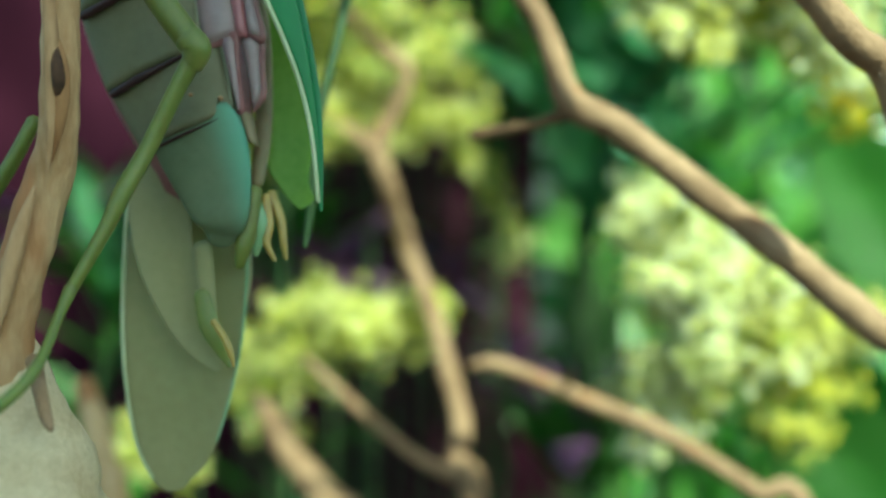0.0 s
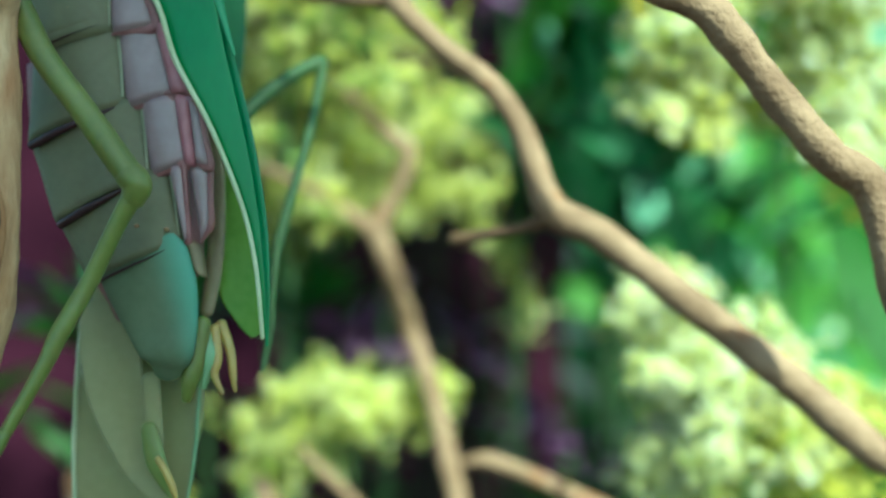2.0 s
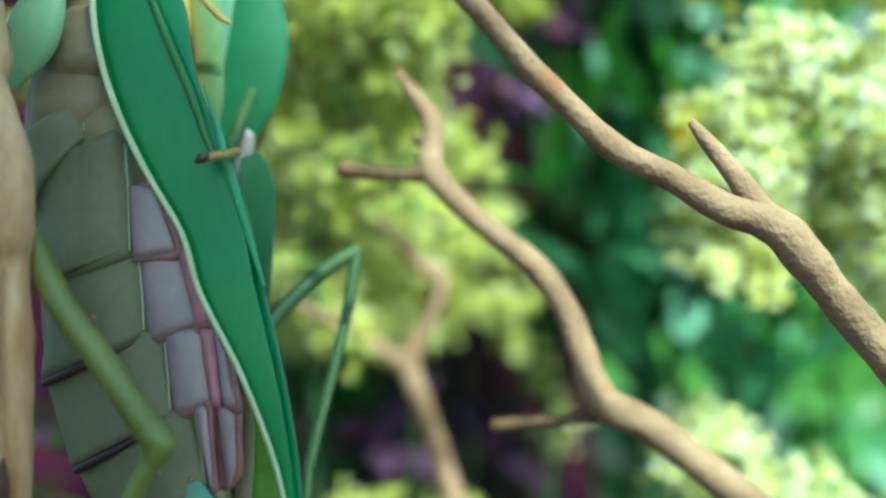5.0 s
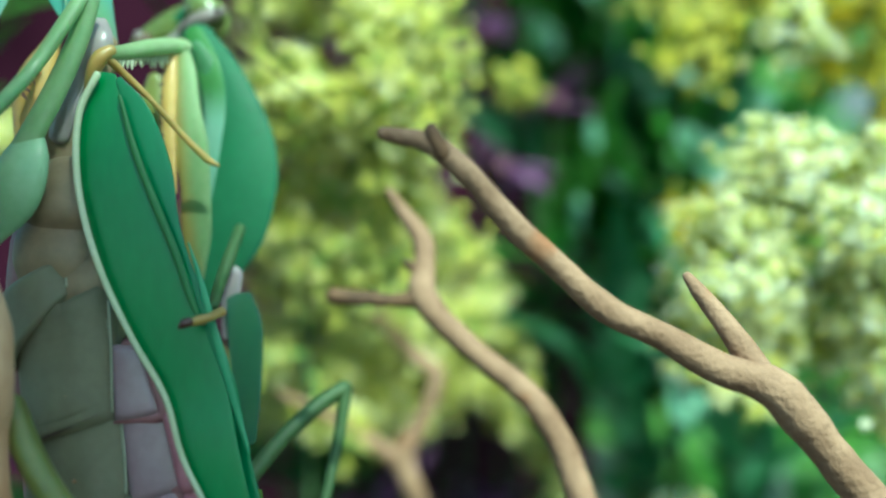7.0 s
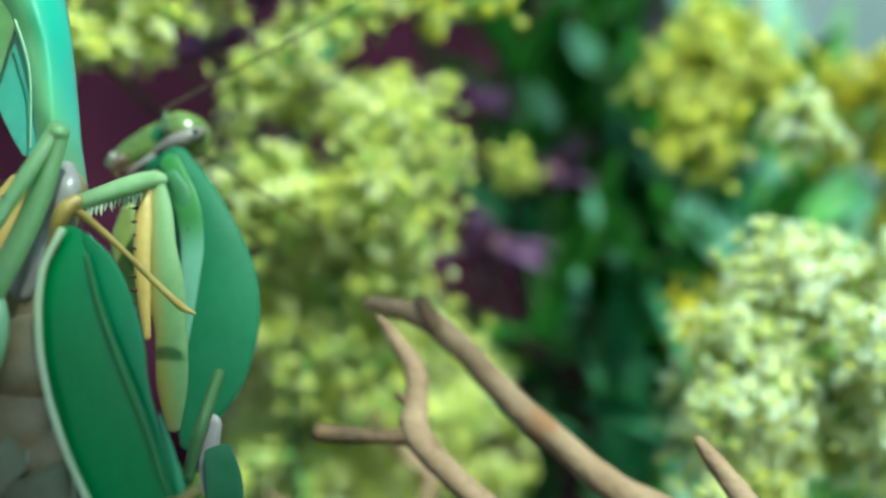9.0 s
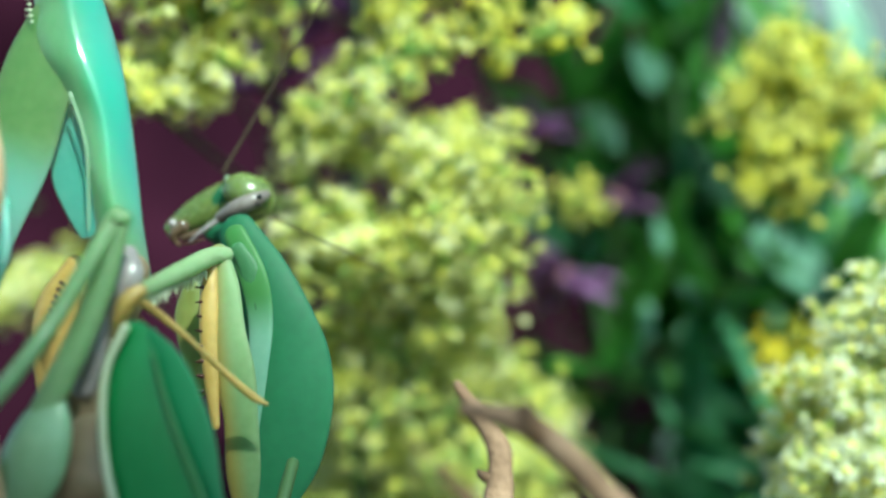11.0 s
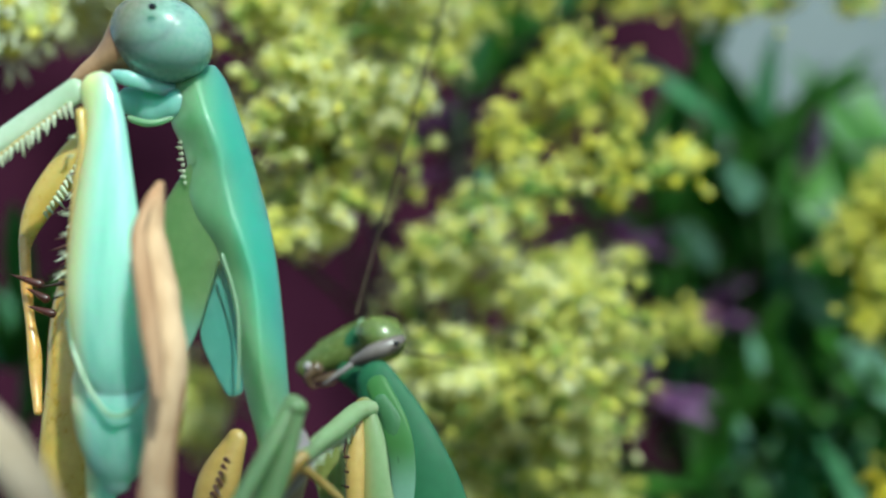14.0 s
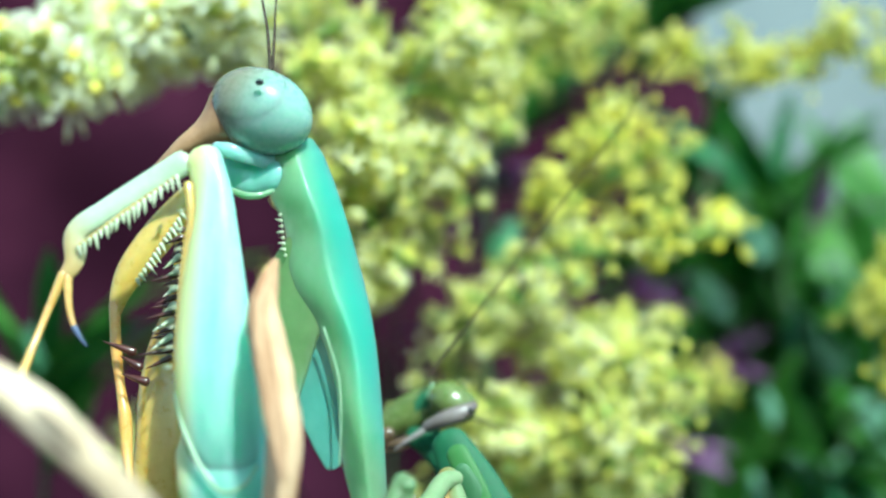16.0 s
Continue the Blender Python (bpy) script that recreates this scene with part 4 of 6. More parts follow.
    part("mouthpart", tube([(-3.619, 7.22, 16.538), (-3.62, 7.2, 16.497), (-3.662, 7.2, 16.484)], 0.018, 0.006), AMBER, h)
    part("neck", sweep([(-3.339, 7.2, 16.602, 0.034, 0.021), (-3.254, 7.2, 16.573, 0.05, 0.03), (-3.167, 7.24, 16.55, 0.046, 0.023), (-3.085, 7.32, 16.544, 0.05, 0.02), (-3, 7.4, 16.553, 0.075, 0.03)], 18, 6, rough=0.12), TEAL_PALE, f)
    part("throat", sweep([(-3.333, 7.36, 16.499, 0.082, 0.033), (-3.23, 7.36, 16.463, 0.107, 0.043), (-3.137, 7.38, 16.454, 0.111, 0.044), (-3.022, 7.36, 16.457, 0.096, 0.048)], 16, 6, rough=0.06), TEAL_PALE, f)
    part("throat_rim", sweep([(-3.241, 7.22, 16.335, 0.016, 0.016), (-3.152, 7.22, 16.303, 0.022, 0.022), (-3.072, 7.24, 16.305, 0.02, 0.02), (-3.004, 7.28, 16.34, 0.013, 0.013)], 10, 5, rough=0.3), SHIELD, f)
    part("antenna", tube([(-3.053, 7.3, 17.114), (-3.106, 7.4, 17.392), (-3.182, 7.5, 17.666), (-3.356, 7.7, 18.249), (-3.645, 8, 19.029)], 0.012, 0.004), FEELER, h)
    part("antenna", tube([(-3.054, 7.35, 17.139), (-3.091, 7.5, 17.431), (-3.117, 7.6, 17.707), (-3.159, 7.9, 18.381)], 0.012, 0.004), FEELER, h)
    # near fore leg
    fm = part("fore_femur", sweep([(-3.34, 7, 16.467, 0.109, 0.065), (-3.272, 6.98, 16.241, 0.119, 0.066), (-3.244, 6.95, 15.88, 0.17, 0.085), (-3.227, 6.95, 15.559, 0.212, 0.106), (-3.198, 6.95, 15.243, 0.239, 0.12), (-3.168, 6.97, 14.957, 0.231, 0.116), (-3.129, 6.99, 14.765, 0.185, 0.083), (-3.109, 7, 14.621, 0.089, 0.04)], 22, 6), FEMUR, f, "swollen pale teal fore femur")
    part("femur_edge", tube([(-3.408, 6.95, 16.305), (-3.375, 6.93, 16.101), (-3.394, 6.92, 15.871), (-3.411, 6.92, 15.551), (-3.416, 6.92, 15.236)], 0.03, 0.02), AMBER, fm)
    part("femur_rim", tube([(-3.411, 6.93, 15.112), (-3.352, 6.9, 14.926), (-3.239, 6.87, 14.728), (-3.108, 6.86, 14.588), (-2.988, 6.88, 14.623), (-2.933, 6.93, 14.726)], 0.018, 0.010), GREEN_PALE, fm)
    spikes_along((-3.415, 6.9, 16.2), (-3.44, 6.88, 15.2), 9, (-1, -0.3, -0.15), 0.036, 0.011, fm, TOOTH, vary=0.6, seed=21)
    part("fore_coxa", sweep([(-3.191, 7.1, 14.821, 0.276, 0.138), (-3.155, 7.05, 14.62, 0.271, 0.135), (-3.161, 7.05, 14.468, 0.231, 0.115), (-3.17, 7.08, 14.315, 0.163, 0.081), (-3.174, 7.1, 14.223, 0.081, 0.041)], 20, 6), FEMUR, f, "pale cup-shaped base of the fore leg")
    tb = part("fore_tibia", sweep([(-3.475, 7, 16.447, 0.082, 0.033), (-3.714, 7, 16.303, 0.076, 0.03), (-3.919, 7, 16.175, 0.072, 0.029), (-4.09, 7, 16.053, 0.07, 0.028), (-4.091, 7, 15.884, 0.063, 0.025), (-4.143, 7, 15.788, 0.043, 0.021)], 16, 6), TIBIA, f, "toothed pale fore tibia")
    spikes_along((-3.47, 6.96, 16.368), (-4.067, 6.96, 15.941), 19, (0.25, -0.1, -1), 0.07, 0.018, tb, TOOTH, vary=0.4, seed=5)
    part("tibia_edge", tube([(-3.488, 6.97, 16.361), (-3.781, 6.97, 16.165), (-4.059, 6.97, 15.956)], 0.014, 0.016), AMBER, tb)
    part("claw", sweep([(-4.126, 7, 15.788, 0.028, 0.028), (-4.102, 6.99, 15.622, 0.02, 0.02), (-4.054, 6.98, 15.49, 0.015, 0.015), (-3.979, 6.98, 15.386, 0.006, 0.006)], 10, 6), AMBER_ORANGE, tb, "curved amber claw")
    part("claw_tip", sweep([(-4.049, 6.97, 15.488, 0.02, 0.02), (-4.011, 6.97, 15.43, 0.015, 0.015), (-3.97, 6.97, 15.382, 0.006, 0.006)], 8, 4), CLAW, tb)
    part("tarsus", sweep([(-4.154, 7, 15.802, 0.031, 0.031), (-4.221, 6.98, 15.589, 0.023, 0.023), (-4.255, 6.9, 15.37, 0.023, 0.023), (-4.256, 6.8, 15.205, 0.027, 0.027), (-4.252, 6.7, 15.092, 0.02, 0.02)], 10, 6), AMBER_ORANGE, tb)
    # far fore leg
    ft = part("fore_tibia", sweep([(-3.657, 7.6, 16.397, 0.071, 0.036), (-3.812, 7.6, 16.175, 0.115, 0.058), (-3.988, 7.6, 15.938, 0.103, 0.051), (-4.068, 7.6, 15.763, 0.068, 0.034), (-4.09, 7.6, 15.624, 0.03, 0.015)], 16, 6), AMBER, f, "amber toothed tibia of the far fore leg")
    spikes_along((-3.657, 7.55, 16.284), (-3.947, 7.55, 15.835), 14, (0.6, -0.1, -0.8), 0.065, 0.017, ft, TOOTH, vary=0.5, seed=6)
    part("tarsus", sweep([(-4.098, 7.6, 15.7, 0.037, 0.037), (-4.069, 7.6, 15.414, 0.034, 0.034), (-4.015, 7.58, 15.166, 0.031, 0.031), (-3.967, 7.56, 14.992, 0.041, 0.041), (-3.945, 7.55, 14.821, 0.037, 0.037), (-3.89, 7.5, 14.621, 0.027, 0.027)], 10, 6, rough=0.15), AMBER_ORANGE, ft)
    ff = part("fore_femur", sweep([(-3.677, 7.7, 16.42, 0.055, 0.033), (-3.685, 7.7, 16.112, 0.076, 0.045), (-3.696, 7.7, 15.782, 0.084, 0.051), (-3.749, 7.7, 15.421, 0.154, 0.093), (-3.765, 7.7, 15.137, 0.185, 0.111), (-3.759, 7.7, 14.787, 0.196, 0.117), (-3.794, 7.7, 14.337, 0.183, 0.11), (-3.78, 7.7, 14.068, 0.146, 0.087)], 18, 6), AMBER, f, "amber femur of the far fore leg with dark spines")
    spikes_along((-3.614, 7.45, 16.171), (-3.661, 7.45, 15.33), 18, (-0.8, -0.4, -0.3), 0.12, 0.022, ff, SPINE, "spine", 0.7, 7)
    spikes_along((-3.621, 7.42, 16.023), (-3.655, 7.42, 15.431), 6, (-0.4, -0.6, -0.5), 0.11, 0.022, ff, TOOTH, "spine", 0.5, 8)
    spikes_along((-3.939, 7.5, 15.439), (-3.776, 7.45, 15.16), 3, (-1, -0.2, 0.5), 0.17, 0.028, ff, SPINE, "spine", 0.2, 9)
    part("fore_coxa", sweep([(-2.774, 7.37, 16.096, 0.124, 0.025), (-2.852, 7.37, 15.786, 0.224, 0.031), (-2.954, 7.37, 15.484, 0.23, 0.023), (-3.008, 7.37, 15.141, 0.183, 0.018), (-3.088, 7.37, 14.806, 0.101, 0.012), (-3.151, 7.37, 14.515, 0.025, 0.005)], 18, 6), NEAR_COXA, f, "olive translucent fore coxa")
    hb = part("hind_body", sweep([(-2.668, 7.6, 14.456, 0.064, 0.038), (-2.777, 7.6, 14.198, 0.133, 0.08), (-2.809, 7.6, 13.954, 0.125, 0.075), (-2.826, 7.6, 13.695, 0.069, 0.042)], 16, 5), AMBER_DARK, f, "amber fold at the base of the fore legs")
    spikes_along((-2.675, 7.45, 14.356), (-2.785, 7.42, 14.051), 8, (0.6, -0.5, -0.5), 0.07, 0.016, hb, SPINE, "spine", 0.4, 17)
    part("trochanter", sweep([(-3.3, 7.2, 14.341, 0.118, 0.059), (-3.309, 7.2, 14.159, 0.093, 0.047), (-3.311, 7.2, 13.971, 0.076, 0.038)], 16, 6), FEMUR, f)
    # middle leg folded in front of the thorax
    part("middle_leg", sweep([(-2.12, 7, 14.638, 0.05, 0.04), (-2.22, 6.98, 14.277, 0.07, 0.042), (-2.375, 6.95, 13.9, 0.078, 0.042), (-2.575, 6.9, 13.5, 0.08, 0.042), (-2.818, 6.85, 13.076, 0.066, 0.04)], 14, 6), LEG_SAGE, f)
    part("middle_leg", sweep([(-2.144, 7, 14.651, 0.052, 0.04), (-2.26, 6.9, 14.379, 0.05, 0.038), (-2.4, 6.8, 14.085, 0.047, 0.036), (-2.51, 6.6, 13.809, 0.044, 0.044), (-2.602, 6.45, 13.641, 0.038, 0.038), (-2.597, 6.2, 13.651, 0.031, 0.031)], 14, 6), LEG_SAGE, f)
    part("knee", ball((-2.125, 6.99, 14.626), (0.06, 0.055, 0.05)), LEG_SAGE, f)
    # hind leg crossing the abdomen, its foot on the branch
    part("hind_femur", sweep([(-2.42, 6.65, 12.091, 0.087, 0.087), (-2.204, 6.58, 11.727, 0.083, 0.083), (-1.953, 6.58, 11.396, 0.083, 0.083), (-1.74, 6.58, 11.103, 0.089, 0.089), (-1.617, 6.58, 10.94, 0.083, 0.083)], 14, 6), GREEN_LEG, f)
    part("knee", sweep([(-1.663, 6.58, 11.001, 0.092, 0.092), (-1.614, 6.58, 10.933, 0.096, 0.096), (-1.634, 6.58, 10.845, 0.073, 0.073)], 14, 5), GREEN_LEG, f)
    part("hind_tibia", sweep([(-1.627, 6.58, 10.882, 0.066, 0.066), (-1.737, 6.58, 10.681, 0.056, 0.056), (-1.907, 6.58, 10.329, 0.056, 0.056), (-2.043, 6.5, 10.038, 0.059, 0.059), (-2.125, 6.46, 9.833, 0.048, 0.048), (-2.317, 6.38, 9.441, 0.037, 0.037)], 12, 6), GREEN_LEG, f)
    part("tarsus", sweep([(-2.317, 6.38, 9.452, 0.044, 0.044), (-2.371, 6.3, 9.259, 0.033, 0.033), (-2.386, 6.15, 9.087, 0.032, 0.032), (-2.416, 6, 8.954, 0.038, 0.038), (-2.501, 5.9, 8.84, 0.037, 0.037), (-2.634, 5.85, 8.723, 0.025, 0.025)], 10, 6, rough=0.1), GREEN_LEG, f)
    # far hind leg, its shade put into the darker green
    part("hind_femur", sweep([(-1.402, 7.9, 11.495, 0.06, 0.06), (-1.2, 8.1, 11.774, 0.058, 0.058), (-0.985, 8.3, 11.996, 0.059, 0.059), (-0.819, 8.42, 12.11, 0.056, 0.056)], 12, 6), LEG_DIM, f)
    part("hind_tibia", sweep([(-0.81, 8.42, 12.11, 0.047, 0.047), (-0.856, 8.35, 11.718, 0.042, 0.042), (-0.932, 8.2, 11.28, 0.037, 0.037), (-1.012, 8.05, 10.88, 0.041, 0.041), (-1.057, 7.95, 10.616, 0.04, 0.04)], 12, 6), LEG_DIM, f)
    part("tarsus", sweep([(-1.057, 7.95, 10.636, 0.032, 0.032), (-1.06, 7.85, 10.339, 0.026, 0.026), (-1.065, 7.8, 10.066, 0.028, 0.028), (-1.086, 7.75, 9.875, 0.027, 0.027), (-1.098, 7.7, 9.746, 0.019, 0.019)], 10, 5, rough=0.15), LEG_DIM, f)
    part("hind_femur", sweep([(-2.749, 6.9, 10.542, 0.047, 0.047), (-2.895, 6.9, 10.267, 0.051, 0.051), (-3.077, 6.9, 9.974, 0.051, 0.051)], 10, 4), GREEN_LEG, f)
    return f


# ---------------------------------------------------------------- the small mantis on its back
def build_male():
    m = thing("mantis", tuple(BASE_M), "smaller green shield mantis with spread shield, riding on the large one", "mantis", "mantises")
    sh = part("shield", sweep([(-1.984, 8.5, 14.737, 0.128, 0.026), (-1.823, 8.45, 14.449, 0.188, 0.028), (-1.687, 8.4, 14.157, 0.227, 0.027), (-1.606, 8.4, 13.866, 0.27, 0.032), (-1.598, 8.4, 13.585, 0.281, 0.034), (-1.645, 8.4, 13.248, 0.243, 0.029), (-1.743, 8.4, 12.96, 0.154, 0.022), (-1.801, 8.4, 12.76, 0.068, 0.014)], 22, 6, camber=-0.15), GREEN, m, "broad leaf-like green shield")
    part("shield_panel", sweep([(-1.896, 8.2, 14.669, 0.074, 0.022), (-1.762, 8.15, 14.384, 0.091, 0.018), (-1.717, 8.15, 14.111, 0.081, 0.012), (-1.734, 8.15, 13.826, 0.065, 0.008), (-1.761, 8.15, 13.543, 0.046, 0.006), (-1.789, 8.15, 13.306, 0.027, 0.003)], 16, 6), PANEL, sh)
    cx = part("fore_coxa", sweep([(-1.938, 8, 14.536, 0.063, 0.031), (-1.88, 7.95, 14.316, 0.092, 0.037), (-1.846, 7.92, 14.043, 0.104, 0.036), (-1.806, 7.92, 13.774, 0.124, 0.037), (-1.774, 7.92, 13.508, 0.107, 0.032), (-1.771, 7.95, 13.179, 0.105, 0.031), (-1.769, 7.98, 12.901, 0.049, 0.015)], 16, 6), SMALL_COXA, m, "pale green leaf-shaped fore coxa")
    part("amber_edge", sweep([(-1.968, 7.93, 14.5, 0.045, 0.03), (-1.962, 7.9, 14.243, 0.06, 0.036), (-1.963, 7.9, 13.973, 0.06, 0.036), (-1.946, 7.9, 13.706, 0.045, 0.03), (-1.925, 7.9, 13.473, 0.026, 0.02)], 10, 5), AMBER_DARK, cx)
    spikes_along((-1.995, 7.88, 14.448), (-1.997, 7.88, 13.643), 9, (-1, -0.2, 0.1), 0.05, 0.014, cx, SPINE, "spine", 0.3, 11)
    part("back_coxa", sweep([(-2.217, 8.3, 14.367, 0.057, 0.023), (-2.232, 8.3, 14.151, 0.104, 0.031), (-2.202, 8.3, 13.899, 0.084, 0.025), (-2.161, 8.3, 13.684, 0.056, 0.017)], 14, 5), GREEN_LEG, m)
    fm = part("fore_femur", sweep([(-1.883, 8, 14.516, 0.05, 0.05), (-1.951, 7.9, 14.497, 0.059, 0.059), (-1.991, 7.6, 14.404, 0.059, 0.059), (-2.052, 7.35, 14.311, 0.051, 0.051), (-2.069, 7.1, 14.235, 0.04, 0.04)], 14, 6), COXA, m, "toothed pale green fore leg")
    spikes_along((-1.955, 7.85, 14.404), (-2.061, 7.2, 14.211), 13, (0.15, -0.1, -1), 0.06, 0.016, fm, TOOTH, seed=12)
    part("tarsus", sweep([(-2.085, 7.1, 14.212, 0.029, 0.029), (-2.003, 7.25, 14.118, 0.021, 0.021), (-1.882, 7.35, 13.988, 0.019, 0.019), (-1.774, 7.5, 13.838, 0.022, 0.022), (-1.687, 7.58, 13.736, 0.027, 0.027), (-1.608, 7.64, 13.656, 0.035, 0.035), (-1.539, 7.66, 13.614, 0.016, 0.016)], 10, 6, rough=0.4), AMBER_DARK, m, "amber jointed foot")
    part("elbow", sweep([(-2.053, 7.1, 14.255, 0.037, 0.037), (-2.118, 7.08, 14.199, 0.051, 0.051), (-2.172, 7.1, 14.112, 0.043, 0.043), (-2.226, 7.15, 14.009, 0.02, 0.02)], 12, 5), AMBER_DARK, m)
    part("thorax", sweep([(-1.856, 8.15, 14.568, 0.05, 0.015), (-1.795, 8.15, 14.456, 0.06, 0.018), (-1.757, 8.15, 14.327, 0.055, 0.017), (-1.735, 8.15, 14.199, 0.05, 0.015), (-1.72, 8.15, 14.09, 0.02, 0.006)], 14, 6, rough=0.35), THORAX, m, "wrinkled green thorax side")
    # mid leg gripping the wing
    part("middle_leg", sweep([(-1.507, 8.1, 13.233, 0.039, 0.039), (-1.516, 7.9, 13.039, 0.041, 0.041), (-1.524, 7.7, 12.836, 0.04, 0.04), (-1.384, 7.1, 12.669, 0.03, 0.03)], 12, 5), LEG_DIM, m)
    part("tarsus", sweep([(-1.29, 6.95, 12.624, 0.029, 0.029), (-1.324, 6.82, 12.589, 0.026, 0.026), (-1.384, 6.78, 12.569, 0.029, 0.029), (-1.453, 6.76, 12.55, 0.025, 0.025)], 10, 5, rough=0.15), AMBER_DARK, m)
    part("claw", sweep([(-1.414, 6.74, 12.563, 0.028, 0.028), (-1.443, 6.73, 12.55, 0.028, 0.028), (-1.466, 6.73, 12.531, 0.013, 0.013)], 8, 4), SPINE, m)
    # head
    h = part("head", sweep([(-2.602, 8.95, 14.813, 0.065, 0.039), (-2.457, 8.95, 14.889, 0.107, 0.075), (-2.304, 8.97, 14.959, 0.14, 0.098), (-2.152, 9.01, 14.998, 0.177, 0.124), (-2.011, 9.05, 15.026, 0.17, 0.102)], 18, 6), EYE_GREEN, m, "triangular green head turned to the side")
    part("eye", ball((-1.994, 8.8, 15.017), (0.185, 0.15, 0.14), (0, 28, 0)), EYE_GREEN, h, "rounded green compound eye")
    part("eye", ball((-2.465, 9.1, 14.945), (0.10, 0.09, 0.10), u=16, v=12), EYE_GREEN, h, "dark olive eye on the far side")
    part("brow", sweep([(*p, 0.075, 0.06) for p in [(-2.344, 8.95, 14.893), (-2.239, 8.93, 15.002), (-2.128, 8.93, 15.075)]], 14, 5), GREEN, h, "grey-green brow between the eyes")
    part("antenna_base", tube([(-2.172, 8.8, 15.049), (-2.152, 8.8, 15.109), (-2.14, 8.8, 15.149)], 0.018, 0.012), GREEN_PALE, h)
    part("eye_stripe", sweep([(-2.165, 8.71, 14.846, 0.041, 0.041), (-2.025, 8.65, 14.901, 0.059, 0.059), (-1.905, 8.65, 14.948, 0.055, 0.055), (-1.833, 8.71, 14.996, 0.033, 0.033)], 12, 5), EYE_STRIPE, h, "brown stripe through the eye")
    part("pupil", ball((-1.843, 8.57, 14.955), (0.022, 0.02, 0.02)), PUPIL, h)
    part("cheek", sweep([(*p, w, w * 0.7) for p, w in zip([(-2.387, 8.72, 14.691), (-2.305, 8.7, 14.747), (-2.204, 8.69, 14.809), (-2.114, 8.7, 14.876)], (0.009, 0.016, 0.022, 0.02))], 10, 5), WHITE_SKIN, h, "pale grey cheek band")
    part("mouthpart", sweep([(-2.443, 8.74, 14.803, 0.056, 0.056), (-2.497, 8.73, 14.75, 0.045, 0.045), (-2.494, 8.74, 14.696, 0.026, 0.026), (-2.466, 8.75, 14.664, 0.009, 0.009)], 12, 5, rough=0.2), MOUTH, h, "dark brown jaws")
    part("mouthpart", sweep([(-2.445, 8.74, 14.717, 0.022, 0.022), (-2.368, 8.73, 14.735, 0.03, 0.03), (-2.298, 8.74, 14.763, 0.022, 0.022), (-2.244, 8.75, 14.784, 0.007, 0.007)], 10, 5, rough=0.2), MOUTH, h)
    part("mouthpart", sweep([(-2.461, 8.76, 14.68, 0.009, 0.009), (-2.368, 8.75, 14.689, 0.011, 0.011), (-2.298, 8.76, 14.709, 0.006, 0.006)], 8, 4), FACE, h)
    # a pale bead paints the highlight at the tip of the face
    part("mouth_glint", ball((-2.501, 8.7, 14.818), (0.03, 0.025, 0.035), u=12, v=8), WHITE_SKIN, h, "pale bead for the wet glint at the mouth")
    part("neck", sweep([(-2.29, 8.9, 14.782, 0.073, 0.044), (-2.116, 8.85, 14.705, 0.118, 0.071), (-1.997, 8.75, 14.55, 0.11, 0.055), (-1.939, 8.7, 14.363, 0.118, 0.047)], 16, 6), GREEN, m)
    feelers = []
    for nm in ("antenna", "antenna"):
        bm = bmesh.new()
        n = 60
        sweep([(0.10 * math.sin(i / n * 2.2) * i / n, 0, -(3.2 if not feelers else 1.2) * i / n, 0.012 - 0.006 * i / n, 0.012 - 0.006 * i / n) for i in range(n + 1)], 6, 1, facing=(0, 1, 0.01), bm=bm)
        me = bpy.data.meshes.new(nm)
        for q in bm.verts:
            q.co *= CM
        bm.to_mesh(me)
        bm.free()
        me.materials.append(FEELER)
        ob = new(nm, me)
        ob.parent = m
        feelers.append(ob)
    return m, feelers


female = build_female()
male, feelers = build_male()


# ---------------------------------------------------------------- goldenrod
def floret_data(seed, petals):
    """Points, faces and material slots of one small daisy-like flower about the +z axis, 1 cm across."""
    rng = random.Random(seed)
    vs, fs, ms = [(0, 0, 0.02)], [], []
    for i in range(petals):
        a = 2 * math.pi * (i + rng.uniform(-0.25, 0.25)) / petals
        ln, lift, wd = rng.uniform(0.40, 0.58), rng.uniform(0.02, 0.28), rng.uniform(0.042, 0.062)
        c, s = math.cos(a), math.sin(a)
        k = len(vs)
        r, z, r0 = ln * 0.66, lift * 0.85, 0.10
        vs += [(c * r0 - s * 0.018, s * r0 + c * 0.018, 0.03), (c * r0 + s * 0.018, s * r0 - c * 0.018, 0.03), (c * r - s * wd, s * r + c * wd, z), (c * r + s * wd, s * r - c * wd, z), (c * ln, s * ln, lift)]
        fs += [(0, k, k + 1), (k, k + 1, k + 3, k + 2), (k + 2, k + 3, k + 4)]
        ms += [0, 0, 0]
    for m, rings in ((1, ((0.13, 0.03), (0.10, 0.12), (0.03, 0.17))), (2, ((0.12, 0.0), (0.13, -0.16), (0.04, -0.36)))):
        k = len(vs)
        for r, z in rings:
            vs += [(r * math.cos(2 * math.pi * j / 6), r * math.sin(2 * math.pi * j / 6), z) for j in range(6)]
        for q in range(len(rings) - 1):
            for j in range(6):
                fs.append((k + q * 6 + j, k + q * 6 + (j + 1) % 6, k + q * 6 + 6 + (j + 1) % 6, k + q * 6 + 6 + j))
                ms.append(m)
        for j in range(6):
            fs.append((0, k + j, k + (j + 1) % 6))
            ms.append(m)
        fs.append(tuple(k + 6 * (len(rings) - 1) + j for j in range(6)))
        ms.append(m)
    return np.array(vs), fs, ms


